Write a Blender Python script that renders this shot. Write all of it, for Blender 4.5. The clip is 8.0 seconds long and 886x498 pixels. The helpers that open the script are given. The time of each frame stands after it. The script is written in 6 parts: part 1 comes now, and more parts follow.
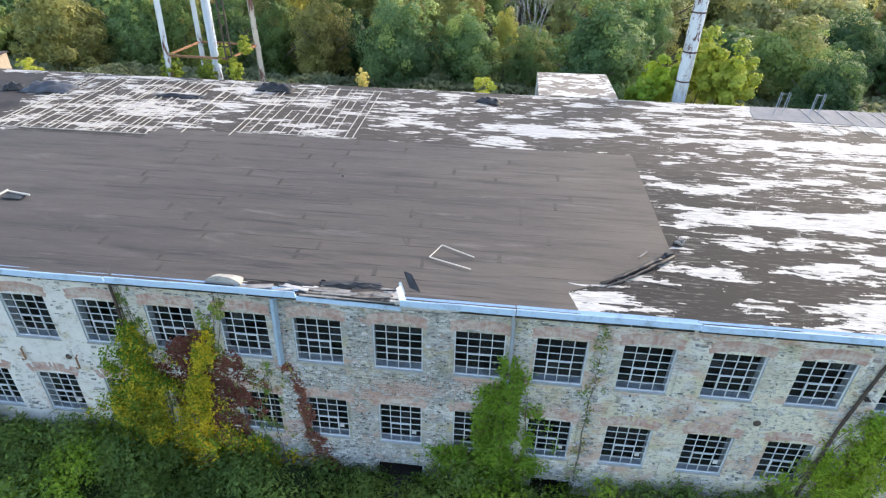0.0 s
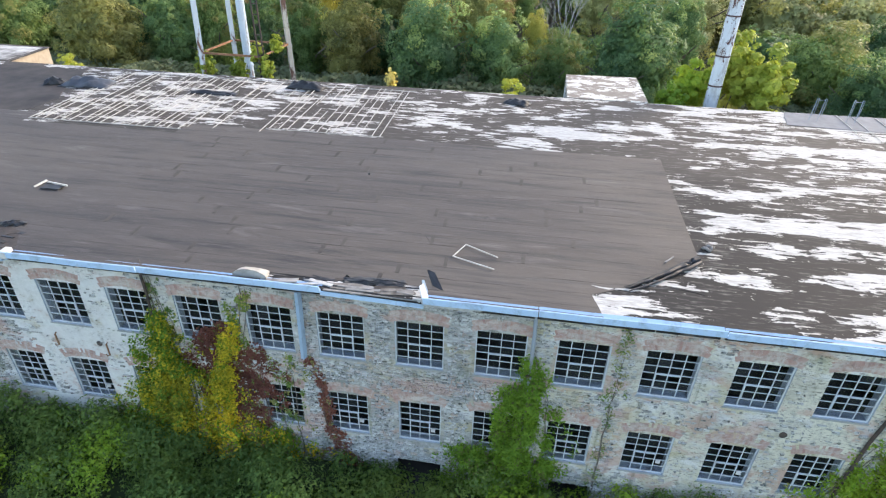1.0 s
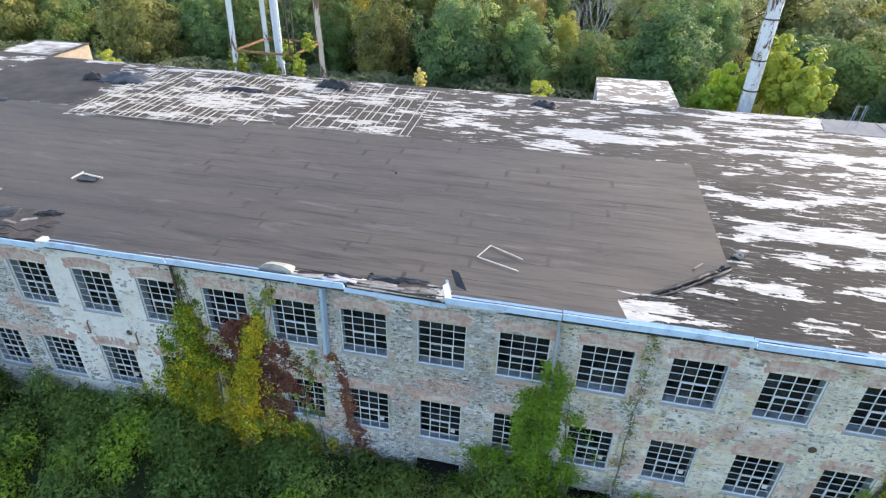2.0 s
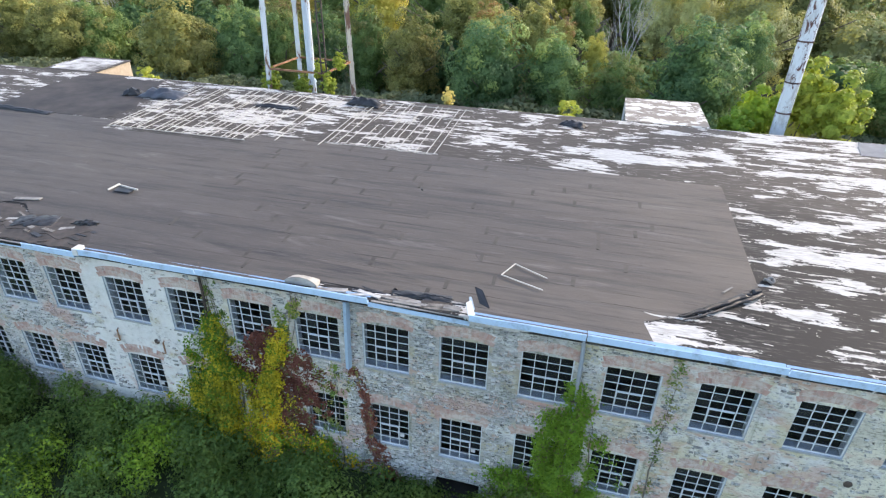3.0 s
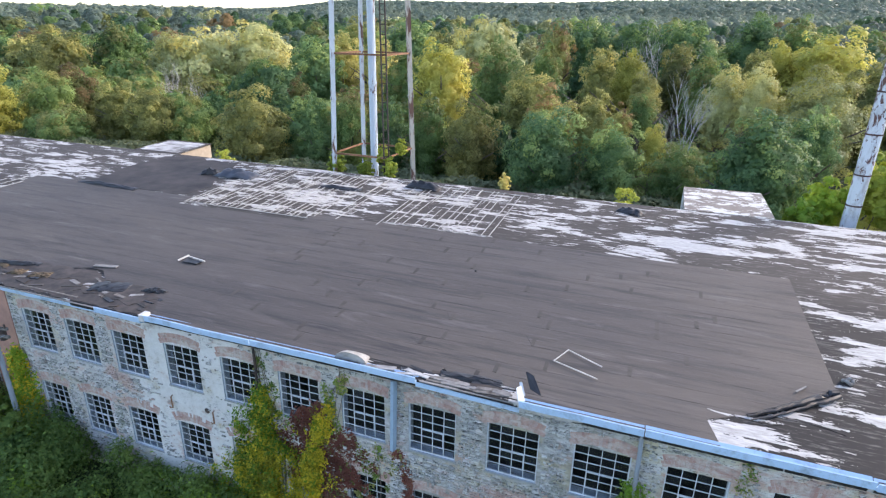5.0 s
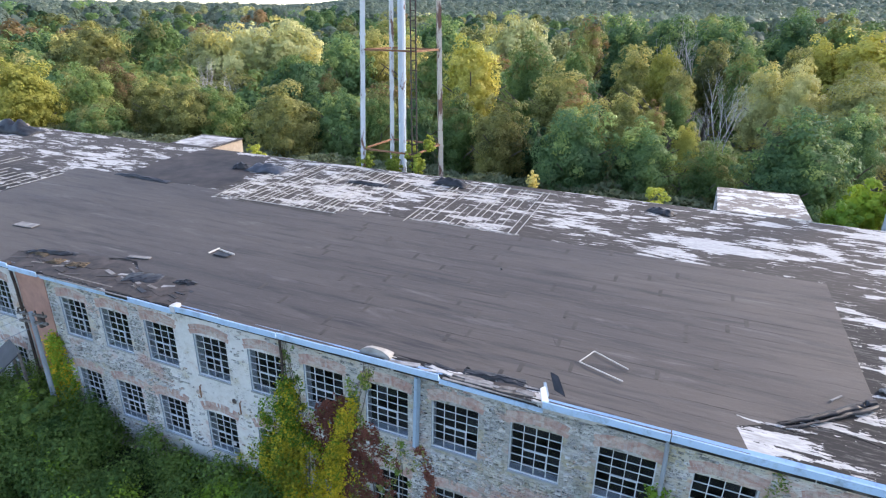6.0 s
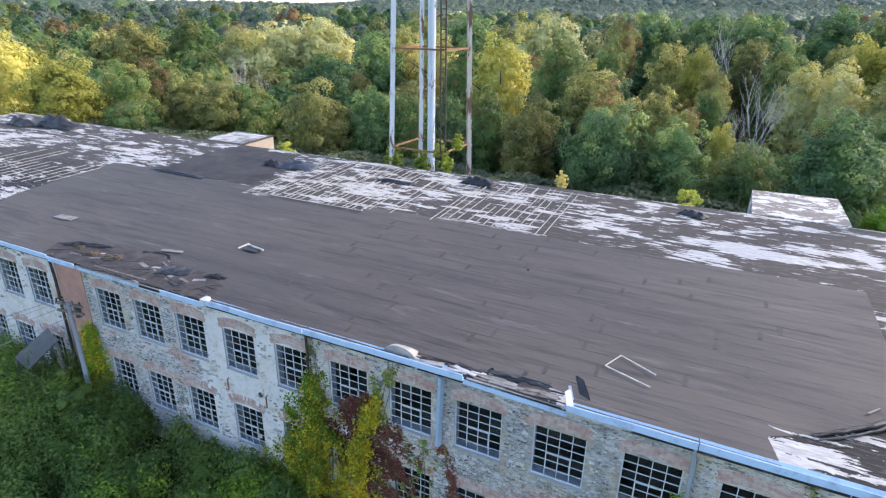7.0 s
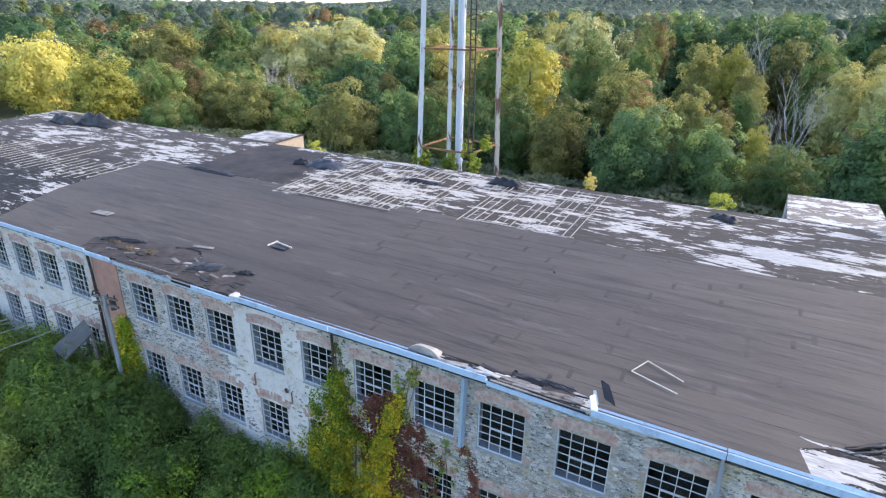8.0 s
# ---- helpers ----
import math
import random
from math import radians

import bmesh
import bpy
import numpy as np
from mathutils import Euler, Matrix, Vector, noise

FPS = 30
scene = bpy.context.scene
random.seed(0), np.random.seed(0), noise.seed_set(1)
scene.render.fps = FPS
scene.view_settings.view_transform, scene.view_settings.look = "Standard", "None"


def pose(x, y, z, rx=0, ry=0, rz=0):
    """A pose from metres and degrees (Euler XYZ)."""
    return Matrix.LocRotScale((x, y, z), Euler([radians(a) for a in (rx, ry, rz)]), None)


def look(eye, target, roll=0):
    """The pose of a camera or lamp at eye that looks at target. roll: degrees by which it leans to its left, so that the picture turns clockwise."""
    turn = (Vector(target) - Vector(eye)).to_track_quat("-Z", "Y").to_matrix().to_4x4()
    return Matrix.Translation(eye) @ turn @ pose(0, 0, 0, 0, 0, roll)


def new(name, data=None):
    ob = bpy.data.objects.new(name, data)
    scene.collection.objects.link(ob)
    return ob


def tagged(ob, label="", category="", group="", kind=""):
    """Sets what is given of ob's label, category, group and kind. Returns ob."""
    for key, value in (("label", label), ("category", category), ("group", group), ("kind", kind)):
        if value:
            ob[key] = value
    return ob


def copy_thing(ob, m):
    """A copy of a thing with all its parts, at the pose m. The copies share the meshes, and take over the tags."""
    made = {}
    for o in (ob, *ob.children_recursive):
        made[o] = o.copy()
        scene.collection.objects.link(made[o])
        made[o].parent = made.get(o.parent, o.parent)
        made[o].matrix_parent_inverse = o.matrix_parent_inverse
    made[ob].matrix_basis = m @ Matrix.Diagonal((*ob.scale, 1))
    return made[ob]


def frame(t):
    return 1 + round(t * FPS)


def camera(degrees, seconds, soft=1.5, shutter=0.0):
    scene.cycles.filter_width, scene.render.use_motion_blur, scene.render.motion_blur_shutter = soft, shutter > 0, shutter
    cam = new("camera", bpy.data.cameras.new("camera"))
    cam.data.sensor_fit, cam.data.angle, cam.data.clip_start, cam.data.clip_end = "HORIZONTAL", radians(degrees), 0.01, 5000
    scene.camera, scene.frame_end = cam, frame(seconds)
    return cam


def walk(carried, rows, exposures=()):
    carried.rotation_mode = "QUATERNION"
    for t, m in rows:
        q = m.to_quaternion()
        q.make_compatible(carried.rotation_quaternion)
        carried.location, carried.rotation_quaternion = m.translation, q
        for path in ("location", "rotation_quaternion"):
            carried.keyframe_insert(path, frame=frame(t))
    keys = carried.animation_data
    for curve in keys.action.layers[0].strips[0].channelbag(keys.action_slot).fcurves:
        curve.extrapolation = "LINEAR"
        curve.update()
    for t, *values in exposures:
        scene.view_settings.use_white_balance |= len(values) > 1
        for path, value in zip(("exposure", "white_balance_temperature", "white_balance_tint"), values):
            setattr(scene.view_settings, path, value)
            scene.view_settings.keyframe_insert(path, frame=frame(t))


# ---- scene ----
cam = camera(75.6, 8.0, 1.25)
PATH = [
    (0, (3.556, -14.15, 19.064), (3.397, -12.448, 18.026), 1.4),
    (0.5, (3.558, -14.195, 19.042), (3.359, -12.496, 18.006), 1.5),
    (1, (3.558, -14.236, 19.018), (3.317, -12.542, 17.983), 1.5),
    (1.5, (3.54, -14.229, 18.997), (3.258, -12.541, 17.962), 1.5),
    (2.8, (3.547, -14.258, 18.942), (3.151, -12.578, 17.931), 1.5),
    (3, (3.559, -14.259, 18.937), (3.142, -12.566, 17.956), 1.4),
    (3.5, (3.583, -14.266, 18.901), (3.092, -12.501, 18.098), 1.1),
    (4, (3.593, -14.293, 18.871), (3.044, -12.505, 18.161), 1.0),
    (4.5, (3.596, -14.293, 18.854), (3.003, -12.521, 18.14), 1.0),
    (6, (3.606, -14.219, 18.869), (2.885, -12.504, 18.134), 1.0),
    (6.5, (3.603, -14.181, 18.873), (2.84, -12.487, 18.133), 1.0),
    (7, (3.6, -14.163, 18.883), (2.795, -12.489, 18.142), 1.0),
    (7.5, (3.614, -14.165, 18.9), (2.767, -12.511, 18.158), 1.0),
    (8, (3.616, -14.147, 18.913), (2.729, -12.516, 18.17), 0.9),
]
walk(cam, [(t, look(eye, target, roll)) for t, eye, target, roll in PATH], exposures=[(0.0, 2.02, 7550, 13), (3.0, 2.02, 7450, 14), (3.5, 2.05, 7450, 15), (4.0, 1.95, 7200, 17), (4.5, 1.82, 7000, 18), (8.0, 1.82, 6800, 18)])

# ---- world and light ----
SUN_ELEV, SUN_AZ = radians(29), radians(48)      # azimuth from +y towards +x
world = bpy.data.worlds.new("world")
scene.world = world
world.use_nodes = True
sky = world.node_tree.nodes.new("ShaderNodeTexSky")
sky.sky_type, sky.sun_disc = "NISHITA", False
sky.sun_elevation, sky.sun_rotation = SUN_ELEV, SUN_AZ
sky.air_density, sky.dust_density, sky.ozone_density = 1.0, 1.0, 2.0
back = world.node_tree.nodes["Background"]
world.node_tree.links.new(sky.outputs[0], back.inputs[0])
back.inputs[1].default_value = 0.15
sun = new("sun", bpy.data.lights.new("sun", "SUN"))
sun.data.energy, sun.data.angle, sun.data.color = 1.22, radians(16), (1.0, 0.90, 0.74)
sun_way = Vector((math.sin(SUN_AZ) * math.cos(SUN_ELEV), math.cos(SUN_AZ) * math.cos(SUN_ELEV), math.sin(SUN_ELEV)))
sun.matrix_world = look(sun_way * 100, (0, 0, 0))

# ---- materials ----


class Mat:
    """A small builder of node materials."""

    def __init__(self, name, rough=0.8, metal=0.0):
        self.m = bpy.data.materials.new(name)
        self.m.use_nodes = True
        self.t = self.m.node_tree
        self.b = self.t.nodes["Principled BSDF"]
        self.b.inputs["Roughness"].default_value = rough
        self.b.inputs["Metallic"].default_value = metal
        self.b.inputs["Specular IOR Level"].default_value = 0.3

    def n(self, kind, **kw):
        node = self.t.nodes.new("ShaderNode" + kind)
        for k, v in kw.items():
            if k in node.inputs:
                self.put(node.inputs[k], v)
        return node

    def put(self, socket, v):
        if isinstance(v, bpy.types.NodeSocket):
            self.t.links.new(v, socket)
        else:
            socket.default_value = v

    def coords(self, scale=(1, 1, 1), rot=(0, 0, 0), world_space=True):
        src = self.n("NewGeometry").outputs["Position"] if world_space else self.n("TexCoord").outputs["Object"]
        mp = self.n("Mapping", Vector=src)
        mp.inputs["Scale"].default_value = scale
        mp.inputs["Rotation"].default_value = rot
        return mp.outputs[0]

    def noise(self, vec, scale=1.0, detail=4.0, rough=0.55, dist=0.0):
        return self.n("TexNoise", Vector=vec, Scale=scale, Detail=detail, Roughness=rough, Distortion=dist).outputs["Fac"]

    def ramp(self, fac, stops):
        r = self.n("ValToRGB", Fac=fac)
        el = r.color_ramp.elements
        while len(el) < len(stops):
            el.new(0.5)
        for e, (p, c) in zip(el, stops):
            e.position = p
            e.color = (c, c, c, 1) if isinstance(c, (int, float)) else (*c, 1)
        return r.outputs[0]

    def mix(self, fac, a, b, mode="MIX"):
        x = self.t.nodes.new("ShaderNodeMix")
        x.data_type, x.blend_type = "RGBA", mode
        for i, v in ((0, fac), (6, a), (7, b)):
            if isinstance(v, tuple):
                v = (*v, 1)
            self.put(x.inputs[i], v)
        return x.outputs[2]

    def math(self, op, a, b=0.0):
        x = self.t.nodes.new("ShaderNodeMath")
        x.operation = op
        self.put(x.inputs[0], a)
        self.put(x.inputs[1], b)
        return x.outputs[0]

    def color(self, c):
        self.put(self.b.inputs["Base Color"], (*c, 1) if isinstance(c, tuple) else c)
        return self

    def rough(self, r):
        self.put(self.b.inputs["Roughness"], r)
        return self

    def crevices(self, c, deep=1.0):
        """Dark open joints and pale smears of old pointing over rubble."""
        crack = self.noise(self.coords((0.65, 1, 1.8)), 8.5, 5, 0.75, 0.6)
        c = self.mix(self.ramp(crack, [(0.39 - (1 - deep) * 0.09, 0.95 * deep), (0.46 - (1 - deep) * 0.09, 0.0)]), c, (0.026, 0.027, 0.025))
        lime = self.noise(self.coords((0.55, 1, 1.25)), 2.1, 6, 0.7, 0.8)
        c = self.mix(self.ramp(lime, [(0.54, 0.0), (0.63, 0.55)]), c, (0.56, 0.56, 0.55))
        lichen = self.noise(self.coords((0.5, 1, 0.5)), 0.9, 5, 0.65)
        c = self.mix(self.ramp(lichen, [(0.60, 0.0), (0.70, 0.5)]), c, (0.20, 0.19, 0.075))
        brick = self.noise(self.coords((0.36, 1, 0.62), (0, 0.3, 0)), 1.0, 6, 0.68, 0.4)
        c = self.mix(self.ramp(brick, [(0.55, 0.0), (0.62, 0.62)]), c, (0.50, 0.315, 0.255))
        clay = self.noise(self.coords((0.5, 1, 0.4), (0, -0.5, 0)), 0.8, 6, 0.66, 0.3)
        return self.mix(self.ramp(clay, [(0.56, 0.0), (0.64, 0.50)]), c, (0.50, 0.43, 0.27))

    def bump(self, height, strength=0.4, dist=0.02):
        bp = self.n("Bump", Height=height, Strength=strength, Distance=dist)
        self.t.links.new(bp.outputs[0], self.b.inputs["Normal"])
        return self


def make_membrane():
    """Brown-grey roofing felt, rubbed lighter and stained darker in streaks along its lengths."""
    k = Mat("roofing_felt", 0.74)
    streak = k.noise(k.coords((0.22, 2.6, 1), (0, 0, 0.03)), 1.0, 6, 0.62, 0.3)
    fine = k.noise(k.coords((0.5, 8.5, 1)), 1.5, 6, 0.68)
    big = k.noise(k.coords((0.07, 0.20, 1)), 1.0, 3)
    blot = k.noise(k.coords((0.5, 1.6, 1)), 1.0, 6, 0.68)
    base = k.mix(k.ramp(big, [(0.32, 0.0), (0.68, 1.0)]), (0.058, 0.051, 0.048), (0.092, 0.079, 0.068))
    base = k.mix(k.ramp(streak, [(0.50, 0.0), (0.64, 0.78)]), base, (0.034, 0.032, 0.034))
    base = k.mix(k.ramp(fine, [(0.53, 0.0), (0.70, 0.55)]), base, (0.135, 0.122, 0.113))
    base = k.mix(k.ramp(blot, [(0.56, 0.0), (0.74, 0.55)]), base, (0.046, 0.042, 0.042))
    scuff = k.noise(k.coords((0.16, 1.1, 1)), 1.0, 7, 0.72, 0.5)
    base = k.mix(k.ramp(scuff, [(0.58, 0.0), (0.70, 0.70)]), base, (0.165, 0.150, 0.138))
    rnd = k.n("ObjectInfo").outputs["Random"]
    base = k.mix(k.math("MULTIPLY", rnd, 0.35), base, (0.098, 0.087, 0.079))
    k.color(base).bump(k.noise(k.coords((2.5, 14, 3)), 2.0, 6, 0.7), 0.45, 0.03)
    return k.m


def make_oldroof(name="flaking_coated_roofing", left=0.728):
    """Weathered roofing with a white coating that has flaked off in ragged bands along the roof."""
    k = Mat(name, 0.85)
    where = k.n("SeparateXYZ", Vector=k.n("NewGeometry").outputs["Position"])
    x, y = where.outputs["X"], where.outputs["Y"]
    edge = k.noise(k.coords((3.2, 9.0, 1)), 1.0, 6, 0.68)
    bands = k.noise(k.coords((0.40, 1.3, 1)), 1.0, 6, 0.60, 0.2)
    dash = k.noise(k.coords((0.9, 6.2, 1)), 1.0, 3, 0.5, 0.2)
    large = k.noise(k.coords((0.13, 0.24, 1)), 1.0, 2, 0.5)
    # the coat breaks along the courses of the old sheets
    wy = k.math("ADD", y, k.math("MULTIPLY", edge, 0.22))
    course = k.math("FLOOR", k.math("MULTIPLY", wy, 3.1))
    wide = k.math("FLOOR", k.math("MULTIPLY", wy, 1.3))
    wx = k.math("ADD", x, k.math("MULTIPLY", edge, 0.5))
    strip = k.noise(k.n("CombineXYZ", X=k.math("MULTIPLY", wx, 0.62), Y=k.math("MULTIPLY", course, 7.31)).outputs[0], 1.0, 3, 0.5)
    sheet = k.noise(k.n("CombineXYZ", X=k.math("MULTIPLY", wx, 0.30), Y=k.math("MULTIPLY", wide, 5.77)).outputs[0], 1.0, 2, 0.5)
    v = k.math("ADD", k.math("MULTIPLY", bands, 0.43), k.math("MULTIPLY", strip, 0.36))
    v = k.math("ADD", v, k.math("MULTIPLY", sheet, 0.27))
    v = k.math("ADD", v, k.math("MULTIPLY", k.math("SUBTRACT", large, 0.5), 0.26))
    v = k.math("ADD", v, k.math("MULTIPLY", k.math("SUBTRACT", edge, 0.5), 0.18))
    v = k.math("ADD", v, k.ramp(k.math("MULTIPLY", wy, 1 / 20), [(0.0, 0.0), (0.58, 0.0), (0.72, 0.016)]))
    v = k.math("ADD", v, k.math("MULTIPLY", dash, 0.30))
    v = k.math("ADD", v, k.ramp(k.math("MULTIPLY", k.math("ADD", x, 30.0), 1 / 60), [(0.11, 0.0), (0.15, 0.008), (0.43, 0.008), (0.47, 0.0), (0.66, 0.0), (0.74, 0.022)]))
    v = k.math("SUBTRACT", v, k.ramp(k.math("MULTIPLY", wy, 1 / 20), [(0.10, 0.022), (0.24, 0.0)]))
    flake = k.noise(k.coords((5.5, 11.0, 1)), 1.0, 3, 0.6)
    v = k.math("ADD", v, k.ramp(flake, [(0.30, -0.06), (0.42, 0.0), (0.60, 0.0), (0.70, 0.05)]))
    # one broad run of coating still whole along the roof's lower half
    whole = k.math("MULTIPLY", k.ramp(k.math("MULTIPLY", wy, 1 / 20), [(0.285, 0.0), (0.30, 0.12), (0.365, 0.12), (0.38, 0.0)]), k.ramp(k.math("MULTIPLY", wx, 1 / 20), [(0.53, 0.0), (0.58, 1.0)]))
    line = k.math("MULTIPLY", k.ramp(k.math("MULTIPLY", wy, 1 / 20), [(0.70, 0.0), (0.712, 0.075), (0.735, 0.075), (0.75, 0.0), (0.775, 0.0), (0.81, 0.03)]), k.ramp(k.math("MULTIPLY", k.math("ADD", wx, 5.0), 1 / 20), [(0.13, 0.0), (0.17, 1.0)]))
    v = k.math("ADD", k.math("ADD", v, whole), line)
    mask = k.ramp(v, [(left, 0.0), (left + 0.006, 1.0)])
    age = k.math("ADD", k.math("MULTIPLY", y, 1 / 20), k.math("MULTIPLY", k.noise(k.coords((0.2, 0.7, 1)), 1.0, 5), 0.5))
    dark = k.mix(k.ramp(age, [(0.58, 0.0), (0.86, 1.0)]), (0.019, 0.018, 0.018), (0.054, 0.047, 0.042))
    grey = k.mix(k.ramp(k.noise(k.coords((0.9, 7, 1)), 1.3, 5, 0.7), [(0.54, 0.0), (0.74, 0.6)]), dark, (0.26, 0.245, 0.23))
    white = k.mix(k.ramp(k.noise(k.coords((1.5, 8, 1)), 1.2, 5, 0.7), [(0.38, 0.0), (0.66, 1.0)]), (0.52, 0.51, 0.49), (0.29, 0.28, 0.265))
    k.color(k.mix(mask, grey, white)).bump(k.math("ADD", mask, edge), 0.4, 0.02)
    return k.m


def make_stone(name, single):
    """Rubble: a tone for each stone, with moss, open joints and old pointing over it."""
    k = Mat(name, 0.9)
    rnd = k.n("ObjectInfo").outputs["Random"] if single else k.n("NewGeometry").outputs["Random Per Island"]
    tone = k.ramp(rnd, [(0.0, (0.18, 0.18, 0.17)), (0.18, (0.35, 0.345, 0.32)), (0.36, (0.47, 0.465, 0.43)), (0.5, (0.28, 0.28, 0.265)), (0.68, (0.56, 0.56, 0.54)), (0.82, (0.42, 0.40, 0.34)), (0.93, (0.64, 0.645, 0.63)), (1.0, (0.46, 0.34, 0.26))])
    nz = k.noise(k.coords((1, 1, 1)), 9.0, 6, 0.65)
    c = k.mix(k.ramp(nz, [(0.42, 0.0), (0.72, 0.6)]), tone, (0.52, 0.535, 0.525))
    moss = k.noise(k.coords((0.7, 1, 0.35)), 1.4, 4, 0.6)
    c = k.mix(k.ramp(moss, [(0.58, 0.0), (0.7, 0.55)]), c, (0.095, 0.132, 0.065))
    k.color(k.crevices(c)).bump(nz, 0.7, 0.03)
    return k.m


def make_render():
    """Wall coat: pale limewash on some bays, mortar between bare stones on others, ochre grey beyond."""
    k = Mat("old_lime_render", 0.92)
    along = k.n("SeparateXYZ", Vector=k.n("NewGeometry").outputs["Position"]).outputs["X"]
    wob = k.noise(k.coords((0.5, 1, 0.5)), 1.0, 5, 0.65)
    t = k.math("ADD", k.math("MULTIPLY", along, 1 / 70), k.math("ADD", 45 / 70, k.math("MULTIPLY", k.math("SUBTRACT", wob, 0.5), 0.03)))
    at = lambda x: (x + 45) / 70
    pale, mort, ochre = (0.68, 0.67, 0.65), (0.36, 0.355, 0.335), (0.52, 0.505, 0.43)
    bay = k.ramp(t, [(at(-24.0), pale), (at(-23.0), (0.50, 0.49, 0.47)), (at(-14.9), (0.50, 0.49, 0.47)), (at(-14.2), pale), (at(-9.8), pale), (at(-8.8), (0.50, 0.48, 0.43)), (at(-3.6), (0.42, 0.405, 0.36)), (at(-3.0), mort), (at(3.4), mort), (at(4.4), ochre), (at(9), (0.60, 0.58, 0.49)), (at(14), (0.66, 0.63, 0.52))])
    mid = k.noise(k.coords((1, 1, 1)), 2.6, 7, 0.72)
    c = k.mix(k.ramp(mid, [(0.52, 0.0), (0.62, 0.55)]), bay, (0.26, 0.26, 0.24))
    lime = k.noise(k.coords((0.45, 1, 0.6)), 1.2, 7, 0.70, 0.5)
    c = k.mix(k.ramp(lime, [(0.53, 0.0), (0.60, 0.75)]), c, (0.68, 0.68, 0.67))
    pit = k.noise(k.coords((0.7, 1, 1.9)), 7.0, 6, 0.72)
    c = k.mix(k.ramp(pit, [(0.36, 0.85), (0.46, 0.0)]), c, (0.085, 0.085, 0.080))
    och = k.noise(k.coords((0.45, 1, 0.8)), 1.1, 4, 0.6)
    c = k.mix(k.ramp(och, [(0.53, 0.0), (0.62, 0.6)]), c, (0.47, 0.41, 0.24))
    pink = k.noise(k.coords((0.42, 1, 0.75), (0, 0.4, 0)), 0.9, 6, 0.66, 0.3)
    c = k.mix(k.ramp(pink, [(0.545, 0.0), (0.62, 0.75)]), c, (0.47, 0.285, 0.225))
    run = k.noise(k.coords((2.2, 1, 0.20)), 1.2, 5, 0.66)
    c = k.mix(k.ramp(run, [(0.58, 0.0), (0.70, 0.70)]), c, (0.105, 0.120, 0.060))
    soot = k.noise(k.coords((0.28, 1, 0.40)), 1.0, 7, 0.74, 0.4)
    c = k.mix(k.ramp(soot, [(0.53, 0.0), (0.66, 0.50)]), c, (0.19, 0.172, 0.15))
    c = k.crevices(c, 0.75)
    # smooth plaster still holds on the pale bays
    held = k.ramp(t, [(at(-62.0), 0.75), (at(-24.0), 0.75), (at(-23.2), 0.15), (at(-15.0), 0.15), (at(-14.4), 1.0), (at(-9.9), 1.0), (at(-9.2), 0.25), (at(-3.4), 0.15), (at(-2.8), 0.0)])
    fallen = k.noise(k.coords((0.8, 1, 1.0)), 1.3, 7, 0.72, 0.3)
    plaster = k.mix(k.ramp(fallen, [(0.30, 0.0), (0.60, 1.0)]), (0.50, 0.485, 0.46), (0.70, 0.69, 0.67))
    c = k.mix(k.math("MULTIPLY", held, k.ramp(fallen, [(0.43, 0.0), (0.49, 0.85)])), c, plaster)
    k.color(c).bump(k.math("ADD", mid, pit), 0.9, 0.05)
    return k.m


def make_brick():
    k = Mat("faded_brick", 0.9)
    rnd = k.n("NewGeometry").outputs["Random Per Island"]
    tone = k.ramp(rnd, [(0.0, (0.40, 0.225, 0.190)), (0.4, (0.43, 0.270, 0.230)), (0.7, (0.46, 0.335, 0.295)), (0.9, (0.36, 0.190, 0.160)), (1.0, (0.48, 0.42, 0.39))])
    nz = k.noise(k.coords((0.8, 1, 1.4)), 2.2, 7, 0.72, 0.4)
    c = k.mix(k.ramp(nz, [(0.45, 0.0), (0.60, 0.80)]), tone, (0.55, 0.49, 0.44))
    dirt = k.noise(k.coords((1, 1, 1)), 6.0, 5, 0.7)
    c = k.mix(k.ramp(dirt, [(0.52, 0.0), (0.66, 0.6)]), c, (0.20, 0.16, 0.14))
    k.color(c).bump(k.noise(k.coords((1, 1, 1)), 25.0, 4), 0.5, 0.01)
    return k.m


def make_paint(name, col, rust=0.0, rough=0.55, dirt=(0.16, 0.15, 0.14), amount=0.5, zs=1.0):
    k = Mat(name, rough)
    nz = k.noise(k.coords((1, 1, zs)), 2.2, 6, 0.65)
    fine = k.noise(k.coords((1, 1, zs)), 14.0, 4, 0.6)
    c = k.mix(k.ramp(k.math("ADD", k.math("MULTIPLY", nz, 0.75), k.math("MULTIPLY", fine, 0.25)), [(0.5, 0.0), (0.68, amount)]), col, dirt)
    if rust:
        rz = k.noise(k.coords((0.9, 0.9, 0.75 * zs)), 1.9, 7, 0.68, 0.4)
        rc = k.mix(fine, (0.085, 0.045, 0.038), (0.19, 0.105, 0.075))
        c = k.mix(k.ramp(rz, [(0.62 - rust * 0.35, 0.0), (0.68 - rust * 0.35, 1.0)]), c, rc)
    k.color(c).bump(fine, 0.25, 0.01)
    return k.m


def make_plain(name, a, b, scale=4.0, rough=0.85, metal=0.0, bump=0.3):
    k = Mat(name, rough, metal)
    nz = k.noise(k.coords((1, 1, 1)), scale, 6, 0.6)
    k.color(k.mix(k.ramp(nz, [(0.3, 0.0), (0.7, 1.0)]), a, b)).bump(nz, bump, 0.02)
    return k.m


